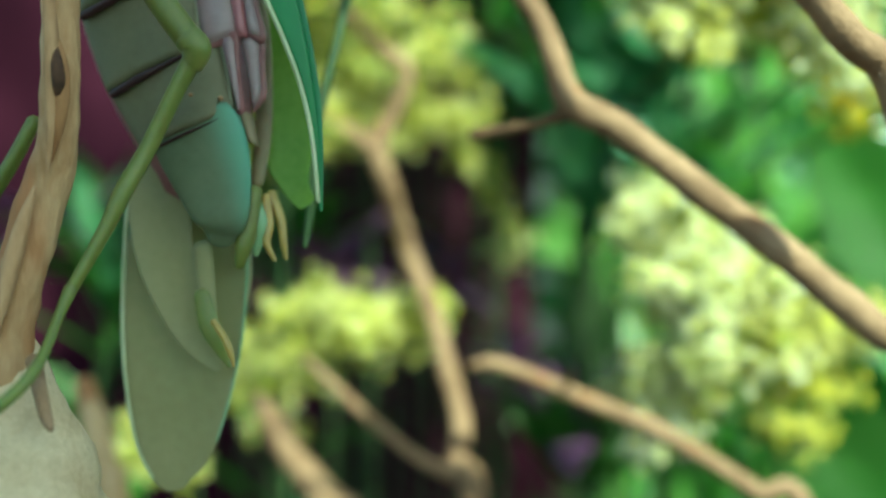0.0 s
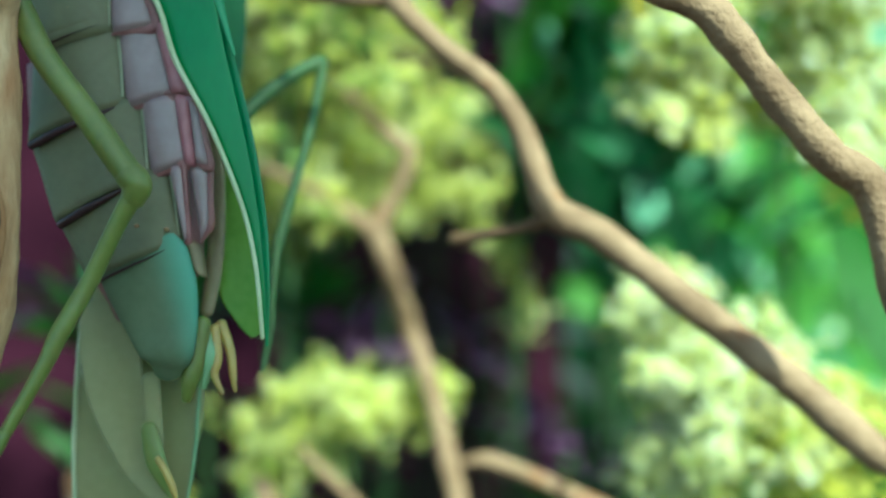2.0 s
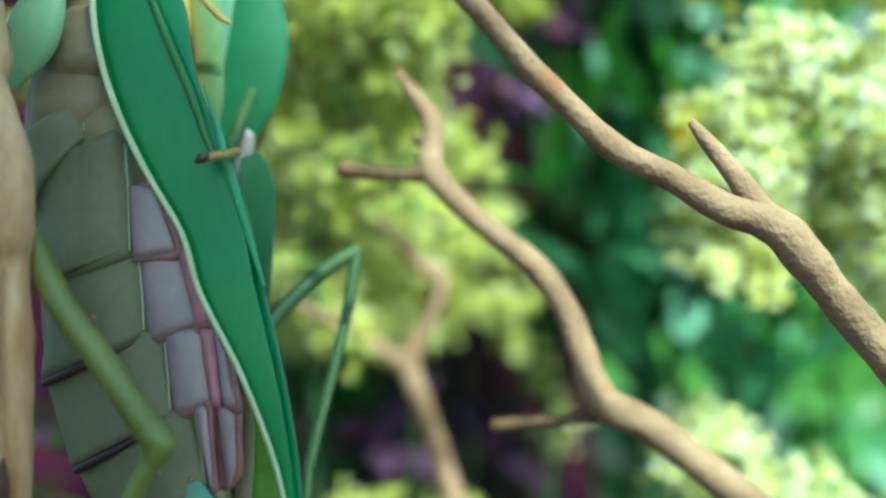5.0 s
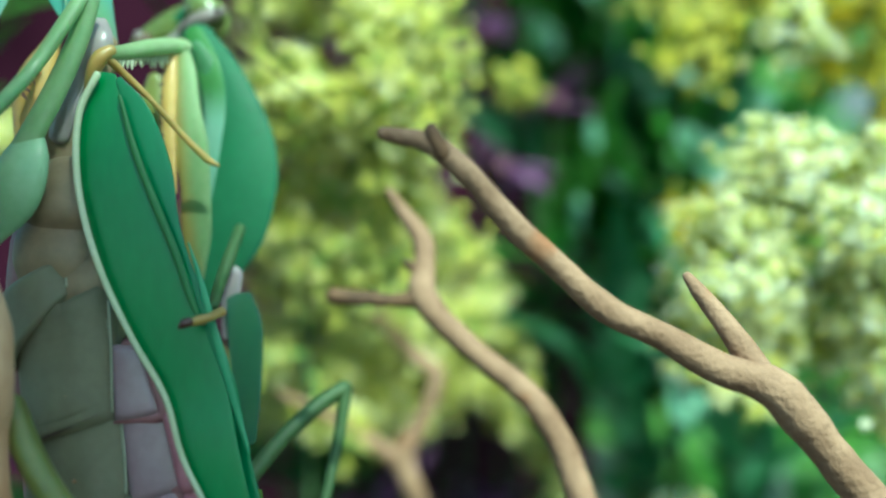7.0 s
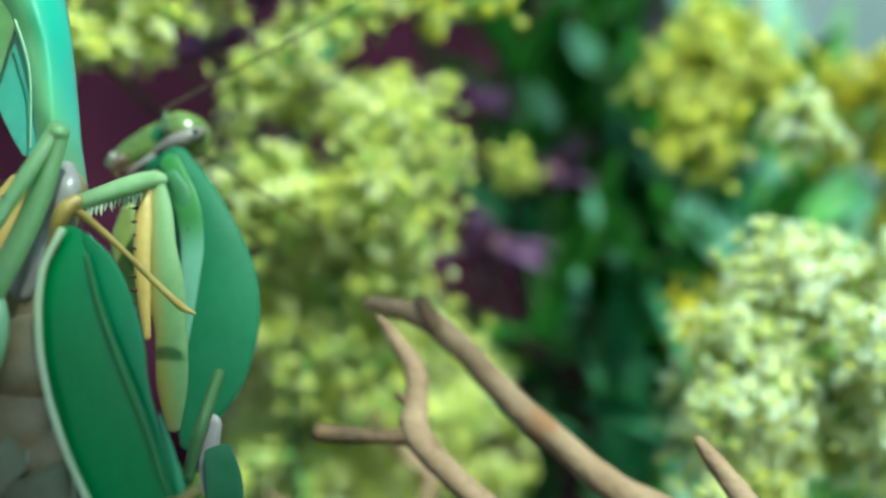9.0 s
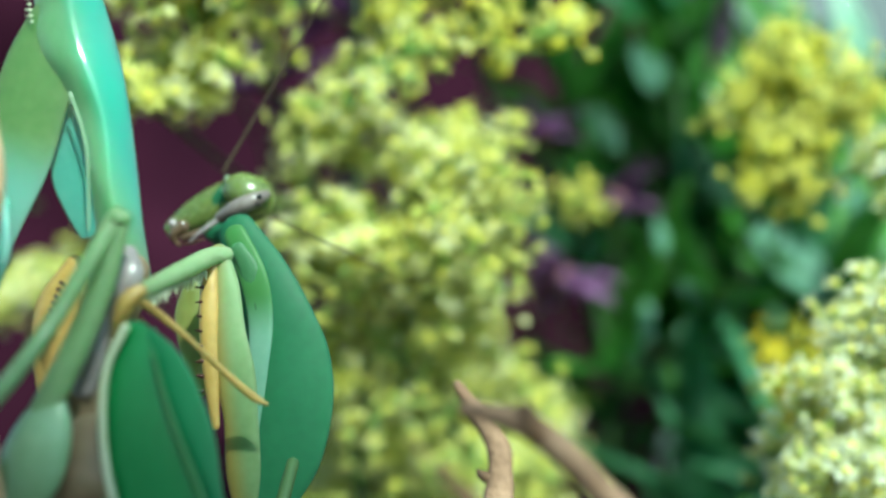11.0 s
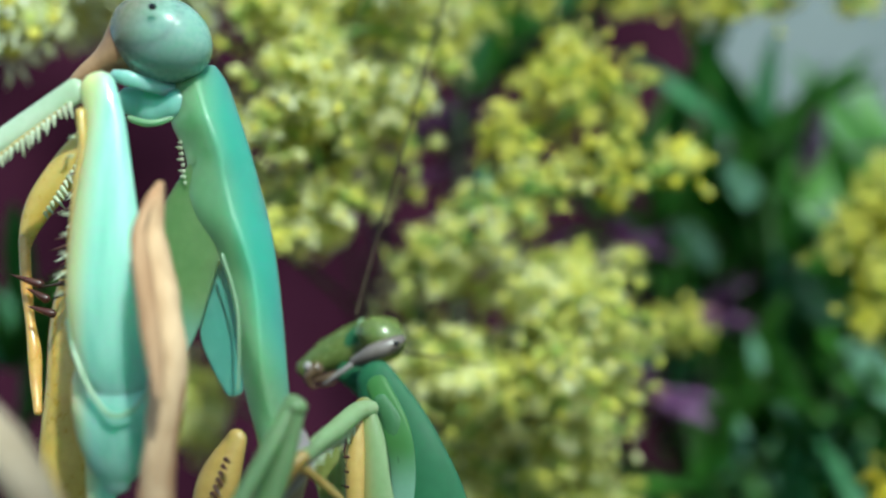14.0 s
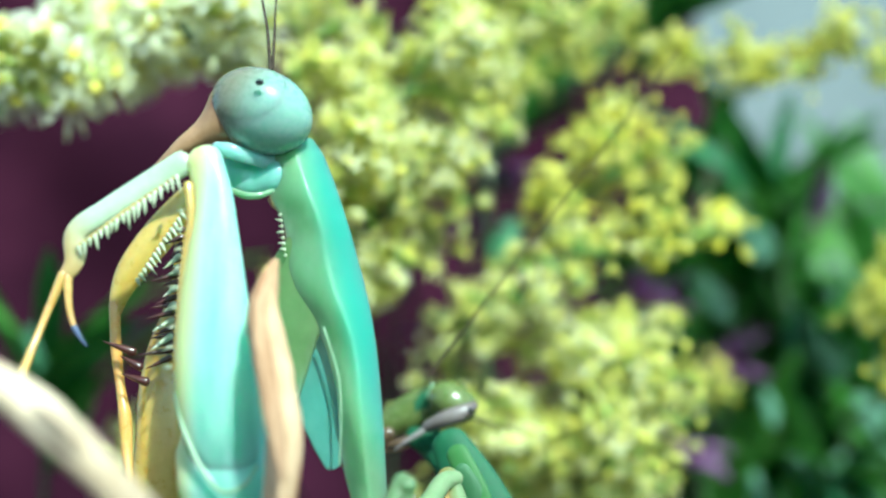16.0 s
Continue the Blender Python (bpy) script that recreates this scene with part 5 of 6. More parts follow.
def bud_data():
    """A closed bud: an upright green cup with a yellow tip."""
    vs, fs, ms = [], [], []
    rings = ((0.05, -0.35), (0.20, -0.15), (0.24, 0.1), (0.17, 0.3), (0.05, 0.42))
    for r, z in rings:
        vs += [(r * math.cos(2 * math.pi * j / 7), r * math.sin(2 * math.pi * j / 7), z) for j in range(7)]
    for q in range(4):
        for j in range(7):
            fs.append((q * 7 + j, q * 7 + (j + 1) % 7, q * 7 + 7 + (j + 1) % 7, q * 7 + 7 + j))
            ms.append(2 if q == 0 else 0)
    fs += [tuple(range(28, 35)), tuple(range(6, -1, -1))]
    ms += [0, 2]
    return np.array(vs), fs, ms


FLORETS = [floret_data(s, p) for s, p in ((1, 9), (2, 8), (3, 10), (4, 7))] + [bud_data()]
FLORET_MESH = {}


def floret_mesh(i, petal):
    key = (i, petal.name)
    if key not in FLORET_MESH:
        vs, fs, ms = FLORETS[i]
        me = bpy.data.meshes.new("floret")
        me.from_pydata((vs * CM).tolist(), [], fs)
        for m in (petal, FLOWER_HEART, CALYX):
            me.materials.append(m)
        me.polygons.foreach_set("material_index", ms)
        FLORET_MESH[key] = me
    return FLORET_MESH[key]


def bracts(g, rng, tips, count):
    """Small pointed yellow-green leaflets that crowd the stalks between the flowers."""
    vv, ff, nv = [], [], 0
    for i in range(count):
        p0, p1, p2, reach = rng.choice(tips)
        u = 0.1 + 0.85 * rng.random()
        c = p0 * (1 - u) ** 2 + p1 * 2 * u * (1 - u) + p2 * u * u
        c = c + Vector((rng.gauss(0, 1), rng.gauss(0, 1), rng.gauss(0, 1))).normalized() * rng.uniform(0.0, 0.22)
        way = Vector((rng.gauss(0, 1), rng.gauss(0, 1), rng.gauss(0, 1) + 0.6)).normalized()
        side = way.cross(Vector((rng.gauss(0, 1), rng.gauss(0, 1), rng.gauss(0, 1)))).normalized()
        ln, wd = rng.uniform(0.12, 0.26), rng.uniform(0.025, 0.05)
        vv += [tuple(c), tuple(c + way * ln * 0.5 + side * wd), tuple(c + way * ln * 0.5 - side * wd), tuple(c + way * ln)]
        ff += [(nv, nv + 1, nv + 2), (nv + 1, nv + 3, nv + 2)]
        nv += 4
    me = bpy.data.meshes.new("bract")
    me.from_pydata((np.array(vv) * CM - np.array(ORIGIN[g.name])).tolist(), [], ff)
    me.materials.append(BRACT)
    ob = new("bract", me)
    ob.parent = g
    tagged(ob, "small yellow-green leaflets", kind="stuff")


def goldenrod(spine, seed, count, size, petal, label, buds=0.15, sprigs=16, singles=0):
    """A flower plume. spine: rows of (x, y, z, reach) from its foot to its tip, in cm; its stem goes down to the soil."""
    rng = random.Random(seed)
    x0, y0, z0, _ = spine[0]
    base = (x0 + rng.uniform(-1, 1), 21.5 + rng.uniform(0, 1.6), 0)
    g = thing("goldenrod", base, label, "flower", "goldenrod plumes")
    line = spline(spine, 8)
    low = [(*base,), (base[0] * 0.8 + x0 * 0.2, base[1] - 0.2, z0 * 0.6), (base[0] * 0.4 + x0 * 0.6, base[1] * 0.55 + y0 * 0.45, z0 * 0.95)]
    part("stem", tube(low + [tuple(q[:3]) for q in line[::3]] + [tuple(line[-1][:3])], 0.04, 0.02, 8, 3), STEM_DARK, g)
    tips = []
    bm = bmesh.new()
    for i in range(sprigs):
        q = line[min(int((i + rng.random()) / sprigs * len(line)), len(line) - 1)]
        a = rng.uniform(0, 2 * math.pi)
        w = Vector((math.cos(a), math.sin(a) * 0.8, rng.uniform(-0.35, 0.8))).normalized()
        p0 = Vector(q[:3])
        reach = q[3] * rng.uniform(0.75, 1.15)
        p1 = p0 + w * reach * 0.55 + Vector((0, 0, 0.16 * reach))
        p2 = p0 + w * reach
        sweep([(*p0, 0.035, 0.035), (*p1, 0.028, 0.028), (*p2, 0.015, 0.015)], 5, 2, bm=bm)
        tips.append((p0, p1, p2, reach))
    part("flower_stalk", bm, STEM, g, kind="stuff")
    vv, ff, mm, nv = [], [], [], 0
    for i in range(int(count * 3.6)):
        p0, p1, p2, reach = rng.choice(tips)
        u = 0.25 + 0.8 * rng.random()
        c = p0 * (1 - u) ** 2 + p1 * 2 * u * (1 - u) + p2 * u * u
        off = Vector((rng.gauss(0, 1), rng.gauss(0, 1), rng.gauss(0, 1) + 0.25)).normalized()
        c = c + off * rng.uniform(0.03, 0.40)
        up = (off + Vector((0, -0.25, 0.35))).normalized()
        k = 4 if rng.random() < buds else rng.randrange(4)
        s = size * rng.uniform(0.55, 0.86) * (0.62 if k == 4 else 1)
        rot = up.to_track_quat("Z", "Y") @ Euler((0, 0, rng.uniform(0, 6.28))).to_quaternion()
        if i < singles:
            ob = new("floret", floret_mesh(k, petal))
            ob.parent = g
            ob.matrix_basis = Matrix.LocRotScale(c * CM - ORIGIN[g.name], rot, Vector((s, s, s)))
            continue
        vs, fs, ms = FLORETS[k]
        r = np.array(rot.to_matrix())
        vv.append((vs * s) @ r.T + np.array(c))
        ff += [tuple(j + nv for j in q) for q in fs]
        mm += ms
        nv += len(vs)
    bracts(g, rng, tips, int(count * 3.2))
    if vv:
        me = bpy.data.meshes.new("flower_mass")
        me.from_pydata((np.concatenate(vv) * CM - np.array(ORIGIN[g.name])).tolist(), [], ff)
        for m in (petal, FLOWER_HEART, CALYX):
            me.materials.append(m)
        me.polygons.foreach_set("material_index", mm)
        ob = new("flower_mass", me)
        ob.parent = g
        tagged(ob, kind="stuff")
    return g


def sp(p, r):
    return (*p, r)


PALE = "pale yellow-green goldenrod plume in full flower"
BRIGHT = "bright yellow goldenrod plume lit by the sun"
# the tall pale plumes behind the mantises
goldenrod([sp((-2.454, 15.6, 11.113), 1.0), sp((-1.785, 15.6, 12.913), 1.6), sp((-1.998, 15.4, 12.439), 1.6), sp((-1.937, 14.2, 13.739), 1.2)], 11, 420, 0.34, PETAL, PALE, sprigs=30)
goldenrod([sp((-2.67, 15.4, 11.42), 0.42), sp((-1.85, 15.4, 11.58), 0.42), sp((-1.03, 15.4, 11.61), 0.42), sp((-0.34, 15.4, 11.68), 0.42)], 45, 90, 0.34, PETAL, PALE, sprigs=14)
goldenrod([sp((-2.73, 14.2, 11.59), 0.42), sp((-2.22, 14.2, 12.09), 0.42), sp((-1.64, 14.2, 11.73), 0.42), sp((-1.21, 14.2, 11.24), 0.42)], 46, 110, 0.34, PETAL, PALE, sprigs=16)
goldenrod([sp((-0.07, 15.5, 11.41), 0.5), sp((-0.65, 15.2, 12.596), 1.0), sp((-0.842, 14.8, 12.139), 1.2), sp((-1.15, 13, 13.484), 1.0), sp((-1.3, 12.4, 14.316), 0.9), sp((-1.45, 12, 14.872), 0.8)], 12, 340, 0.34, PETAL, PALE, sprigs=34)
goldenrod([sp((-1.971, 13, 11.412), 0.9), sp((-2.09, 12.4, 13.563), 1.2), sp((-1.734, 11.9, 14.456), 1.2), sp((-1.2, 11.6, 14.963), 1.0), sp((-0.75, 11.4, 15.185), 0.7)], 13, 270, 0.36, PETAL, PALE, sprigs=34)
goldenrod([sp((-0.636, 13, 12.567), 0.8), sp((-1.45, 12, 13.809), 0.95), sp((-1.1, 11.6, 14.536), 0.9), sp((-0.75, 11.5, 15.14), 0.75), sp((-0.55, 11.4, 15.64), 0.5)], 14, 115, 0.36, PETAL, PALE, sprigs=32, singles=60)
goldenrod([sp((-2.601, 12.5, 13.218), 0.8), sp((-2.332, 12, 15.526), 0.6), sp((-1.822, 11.6, 16.056), 0.4), sp((-2.231, 11.2, 15.796), 0.45), sp((-1.641, 11, 16.24), 0.4), sp((-1.089, 10.9, 16.689), 0.4)], 15, 75, 0.36, PETAL, PALE, sprigs=30, singles=40)
goldenrod([sp((-5.4, 12.5, 14.814), 0.8), sp((-5.418, 12.4, 14.33), 0.9)], 16, 90, 0.34, PETAL, PALE, sprigs=10)
goldenrod([sp((-2.87, 14, 7.584), 0.8), sp((-2.128, 14, 8.464), 1.0), sp((-1.376, 13.9, 8.759), 1.1), sp((-0.783, 13.8, 8.761), 0.8), sp((-0.489, 13.8, 9.05), 0.4)], 17, 300, 0.34, PETAL, PALE, sprigs=28)
goldenrod([sp((-4.129, 14, 7.297), 0.6), sp((-3.758, 14, 7.148), 0.6)], 18, 50, 0.34, PETAL, PALE, sprigs=8)
# sunlit plumes; whiter petals on some put the sun's glare into the colour
goldenrod([sp((2.824, 12.2, 7.67), 0.7), sp((2.725, 12, 8.453), 1.0), sp((2.802, 12, 9.336), 1.0), sp((2.366, 12, 9.846), 0.7), sp((1.991, 12, 10.23), 0.4)], 21, 480, 0.36, PETAL_WHITE, BRIGHT, sprigs=30)
goldenrod([sp((3.357, 12, 8.575), 0.7), sp((3.867, 12, 8.95), 0.8), sp((4.268, 11.9, 8.764), 0.5)], 22, 220, 0.36, PETAL, BRIGHT, sprigs=14)
goldenrod([sp((3.717, 12, 7.569), 0.3), sp((3.852, 12, 8.069), 0.5), sp((3.919, 12, 8.32), 0.3)], 23, 50, 0.3, PETAL_YELLOW, BRIGHT, sprigs=8)
goldenrod([sp((3.872, 11.5, 11.796), 0.7), sp((3.391, 11.3, 12.531), 1.1), sp((3.072, 11.2, 12.429), 1.2), sp((3.254, 11, 13.218), 1.3), sp((3.455, 10.9, 13.892), 0.9)], 24, 620, 0.38, PETAL_WHITE, BRIGHT, sprigs=34)
goldenrod([sp((2.388, 11.1, 11.896), 0.3), sp((2.585, 11.2, 12.475), 0.5), sp((2.313, 11.2, 12.826), 0.4)], 25, 130, 0.36, PETAL, BRIGHT, sprigs=9)
goldenrod([sp((4.85, 14.2, 14.3), 0.5), sp((4.65, 13.9, 15.1), 0.75), sp((4.7, 13.7, 15.8), 0.75), sp((4.5, 13.6, 16.3), 0.5)], 26, 170, 0.36, PETAL_GOLD, BRIGHT, sprigs=20)
goldenrod([sp((2.4, 12.5, 15.4), 0.25), sp((2.5, 12.7, 15.85), 0.45), sp((3.0, 12.7, 16.25), 0.7), sp((2.4, 12.8, 16.3), 0.6), sp((2.65, 12.8, 16.9), 0.6)], 27, 170, 0.36, PETAL_YELLOW, BRIGHT, sprigs=26, singles=40)
goldenrod([sp((4.89, 12.4, 11.33), 0.33), sp((4.53, 12.4, 11.97), 0.33), sp((4.15, 12.4, 12.10), 0.33), sp((3.72, 12.4, 12.36), 0.33)], 43, 70, 0.34, PETAL_GOLD, BRIGHT, sprigs=12)
goldenrod([sp((2.45, 12.7, 13.1), 0.2), sp((2.4, 12.6, 13.8), 0.32)], 44, 40, 0.34, PETAL_GOLD, BRIGHT, sprigs=7)
goldenrod([sp((3.10, 11.5, 15.55), 0.2), sp((3.07, 11.5, 15.38), 0.3)], 28, 26, 0.34, PETAL_WHITE, PALE, sprigs=6)
# upper plumes over the heads
goldenrod([sp((-3.462, 10.6, 16.144), 0.5), sp((-3.242, 10.6, 16.588), 0.8), sp((-2.673, 10.5, 17.075), 0.9), sp((-3.105, 10.5, 17.313), 0.8), sp((-2.695, 10.5, 18.056), 0.9), sp((-2.489, 10.5, 18.598), 0.8)], 31, 140, 0.46, PETAL, PALE, sprigs=28, singles=80)
goldenrod([sp((-3.051, 10.8, 17.062), 0.3), sp((-3.206, 10.7, 17.697), 0.5), sp((-3.58, 10.6, 18.344), 0.7), sp((-3.817, 10.6, 18.922), 0.7)], 32, 80, 0.46, PETAL, PALE, sprigs=20, singles=60)
goldenrod([sp((-4.438, 9.9, 18.228), 0.4), sp((-4.663, 9.9, 18.557), 0.7), sp((-5.202, 9.8, 18.54), 0.7), sp((-5.6, 9.7, 18.094), 0.75), sp((-5.997, 9.6, 17.814), 0.85)], 33, 140, 0.74, PETAL_WHITE, "creamy white goldenrod plume with starry florets", sprigs=24, singles=120, buds=0.05)
goldenrod([sp((-2.04, 11.5, 18.134), 0.4), sp((-1.813, 11.6, 19.007), 0.6), sp((-1.348, 11.6, 19.11), 0.7), sp((-0.948, 11.6, 18.971), 0.5)], 34, 120, 0.34, PETAL, PALE, sprigs=14)
goldenrod([sp((-1.486, 11.4, 16.714), 0.4), sp((-1.041, 11.4, 17.267), 0.6), sp((-0.709, 11.4, 17.486), 0.7), sp((-0.81, 11.4, 17.832), 0.4)], 35, 62, 0.34, PETAL_YELLOW, BRIGHT, sprigs=14, singles=60, buds=0.4)
goldenrod([sp((-0.615, 11.4, 16.922), 0.3), sp((-0.294, 11.45, 16.759), 0.3), sp((0.142, 11.5, 16.872), 0.4)], 36, 16, 0.38, PETAL_YELLOW, "loose yellow goldenrod sprig with round buds", sprigs=5, singles=16, buds=0.95)
goldenrod([sp((-0.51, 12.4, 18.88), 0.32), sp((0.21, 12.4, 18.85), 0.32), sp((0.87, 12.4, 18.89), 0.32), sp((1.27, 12.4, 18.75), 0.32), sp((1.76, 12.4, 19.18), 0.32), sp((2.07, 12.4, 18.60), 0.32)], 37, 60, 0.36, PETAL_YELLOW, "loose yellow goldenrod sprig with round buds", sprigs=16, buds=0.55)
goldenrod([sp((-1.307, 12.2, 14.436), 0.7), sp((-1.017, 12, 15.104), 0.9), sp((-0.9, 11.9, 15.656), 0.6), sp((-0.7, 12, 14.995), 0.4)], 39, 100, 0.38, PETAL, PALE, sprigs=20)
goldenrod([sp((0.305, 16.3, 10.868), 0.28), sp((0.75, 16.3, 10.345), 0.3), sp((0.858, 16.3, 9.826), 0.25)], 41, 13, 0.4, PETAL, "loose yellow goldenrod sprig with round buds", sprigs=7, buds=0.8)
goldenrod([sp((0.335, 13.7, 15.466), 0.2), sp((0.432, 13.7, 15.53), 0.25)], 42, 9, 0.36, PETAL_YELLOW, "loose yellow goldenrod sprig with round buds", sprigs=4, buds=0.5)


def bud_sprig():
    """The loose end of a sprig: a bent stalk with plump closed buds."""
    base = (-1.039, 12.2, 16.674)
    t = thing("goldenrod", base, "loose goldenrod sprig end with plump yellow buds", "flower", "goldenrod plumes")
    part("stem", tube([base] + [(-0.758, 11.8, 17.006), (-0.427, 11.8, 16.856), (-0.071, 11.8, 16.764), (0.154, 11.8, 16.903)], 0.03, 0.018, 8, 5), STEM, t)
    for root, tip, r in [((0.023, 11.8, 16.785), (0.365, 11.8, 17.1), 0.16), ((-0.306, 11.8, 16.825), (-0.445, 11.8, 16.622), 0.12), ((-0.418, 11.8, 17.173), (-0.206, 11.8, 17.507), 0.13)]:
        a, b = Vector(root), Vector(tip)
        bud = part("bud", sweep([(*a, 0.02, 0.02), (*a.lerp(b, 0.25), r * 0.8, r * 0.8), (*a.lerp(b, 0.6), r, r), (*b, r * 0.6, r * 0.6)], 10, 4, rough=0.08), CALYX, t, "yellow-green closed bud")
        for k in range(7):
            an = k * 2 * math.pi / 7
            side = (b - a).normalized().orthogonal()
            side.rotate(Matrix.Rotation(an, 3, (b - a).normalized()))
            part("petal", spike(a.lerp(b, 0.75) + side * r * 0.8, b + (b - a) * 0.22 + side * r * 0.7, r * 0.3), PETAL_YELLOW, bud)
    part("side_stalk", tube([(-0.646, 11.8, 17.004), (-0.504, 11.8, 17.088), (-0.389, 11.8, 17.202)], 0.018, 0.014, 6, 4), STEM, t)


bud_sprig()


# ---------------------------------------------------------------- leafy stems
def leaf_mesh(seed, length, width, mat):
    rng = random.Random(seed)
    bm = bmesh.new()
    nu, nv = 12, 6
    bend, twist, fold = rng.uniform(0.15, 0.5), rng.uniform(-0.5, 0.5), rng.uniform(0.15, 0.4)
    top = []
    for i in range(nu + 1):
        u = i / nu
        w = width * 0.5 * (math.sin(math.pi * min(u * 0.92 + 0.06, 1)) ** 0.8) * (1 - 0.25 * u) + 0.006
        row = []
        for k in range(nv + 1):
            s = 2 * k / nv - 1
            x, z = s * w, abs(s) * w * fold - bend * length * u * u * 0.6 + 0.03 * math.sin(9 * u + 3 * s + seed)
            row.append(bm.verts.new((x * math.cos(twist * u) - z * math.sin(twist * u) * 0.3, u * length, z + x * math.sin(twist * u))))
        top.append(row)
    for i in range(nu):
        for k in range(nv):
            bm.faces.new((top[i][k], top[i + 1][k], top[i + 1][k + 1], top[i][k + 1]))
    bmesh.ops.solidify(bm, geom=list(bm.faces), thickness=0.02)
    me = bpy.data.meshes.new("leaf")
    for q in bm.verts:
        q.co *= CM
    bm.to_mesh(me)
    bm.free()
    for f in me.polygons:
        f.use_smooth = True
    me.materials.append(mat)
    return me


LEAVES = [leaf_mesh(s, ln, wd, m) for s, ln, wd, m in ((1, 3.6, 0.8, LEAF), (2, 4.4, 0.9, LEAF), (3, 3.0, 0.8, LEAF_SHEEN), (5, 3.4, 0.7, LEAF))]
BLUISH = [leaf_mesh(s, ln, wd, LEAF_SHEEN) for s, ln, wd in ((3, 3.0, 0.8), (4, 4.0, 1.0))]
DULL = [leaf_mesh(s, ln, 0.75, LEAF_PLAIN) for s, ln in ((31, 3.6), (32, 4.2))]
BROAD = [leaf_mesh(6, 5.0, 2.2, LEAF_PLAIN)]


def leafy_stem(points, seed, leaves, label="upright stem crowded with narrow glossy green leaves", sizes=(0.42, 0.75), kinds=None, start=0.25, floor=0.0):
    rng = random.Random(seed)
    base = (points[0][0], points[0][1], 0)
    p = thing("leafy_stem", base, label, "plant", "leafy stems")
    line = spline([base] + points, 10)
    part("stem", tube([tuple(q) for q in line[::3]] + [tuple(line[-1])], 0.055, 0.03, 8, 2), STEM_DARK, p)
    for i in range(int(leaves * (1.0 if floor else 2.2))):
        u = start + (1 - start) * (i + rng.random()) / leaves
        q = Vector(line[min(int(u * (len(line) - 1)), len(line) - 1)])
        a = i * 2.4 + rng.uniform(-0.5, 0.5)
        if q.z < floor:
            continue
        ob = new("leaf", rng.choice(kinds or LEAVES + DULL[:1]))
        ob.parent = p
        s = rng.uniform(*sizes)
        ob.matrix_basis = Matrix.LocRotScale(q * CM - ORIGIN[p.name], Euler((rng.uniform(0.5, 1.45), rng.uniform(-0.5, 0.5), a)), Vector((s, s, s)))
    return p


leafy_stem([(2.219, 17, 10.741), (2.072, 16.5, 14.698), (1.776, 16.5, 16.948), (1.788, 16.5, 18.361), (1.142, 16.5, 18.096)], 51, 16, floor=10.8)
leafy_stem([(0.549, 18, 10.627), (1.033, 17.5, 14.18), (0.578, 17, 16.696), (0.208, 17, 18.063)], 52, 34, kinds=DULL, floor=10.8)
leafy_stem([(2.479, 17, 11.26), (3.87, 17, 11.077), (3.533, 17, 14.533), (3.38, 17, 16.161)], 53, 13)
leafy_stem([(3.264, 18, 8.517), (1.713, 18, 13.634), (1.542, 18.5, 15.22), (1.109, 18.5, 17.533)], 54, 34, floor=10.8)
leafy_stem([(4.622, 16, 11.148), (4.255, 16, 12.849), (3.45, 16.5, 14.043)], 55, 13)
leafy_stem([(2.348, 18, 11.382), (3.327, 18, 13.296), (2.714, 18.5, 14.661)], 56, 15)
leafy_stem([(2.621, 17, 13.479), (3.154, 17, 15.401), (1.777, 17, 16.356), (1.822, 17, 18.876)], 57, 8, floor=10.8)
leafy_stem([(0.662, 17, 12.782), (0.326, 17, 16.036), (0.207, 17, 17.369)], 58, 26, floor=10.8)
leafy_stem([(2.624, 17, 14.759), (2.564, 17, 16.351), (2.16, 17, 17.593)], 59, 7, floor=10.8)
leafy_stem([(-2.238, 14, 16.781), (-1.952, 14, 18.483), (-1.243, 14, 19.193), (-0.111, 14, 19.89)], 60, 22)
leafy_stem([(-5.562, 16, 6.487), (-5.145, 16, 8.675), (-4.722, 16, 9.52)], 62, 14)
leafy_stem([(-3.114, 18, 6.097), (-2.918, 18, 8.937), (-3.107, 18, 9.893)], 63, 14)
leafy_stem([(3.94, 17, 6.249), (3.054, 17, 6.609), (1.712, 17, 6.261)], 65, 14)


def blade_plant(top, tips, skins):
    """A stem with a tuft of long narrow leaves fanning out from its top."""
    top = Vector(top)
    base = (top.x + 0.4, top.y + 1.5, 0)
    p = thing("leafy_stem", base, "stem topped by a fan of long narrow green leaves", "plant", "leafy stems")
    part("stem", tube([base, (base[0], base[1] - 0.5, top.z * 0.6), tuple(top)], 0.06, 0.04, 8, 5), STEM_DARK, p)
    for k, (tip, wd) in enumerate(tips):
        b = Vector(tip)
        bow = Vector((0.1 * (k % 2) - 0.05, -0.25 + 0.1 * (k % 3), 0.12 * (k % 2)))
        part("leaf", sweep([(*top, wd * 0.25, 0.03), (*(top.lerp(b, 0.3) + bow * 0.7), wd * 0.5, 0.02), (*(top.lerp(b, 0.65) + bow), wd * 0.42, 0.014), (*b, 0.02, 0.006)], 10, 5, camber=0.35), skins[k % len(skins)], p)


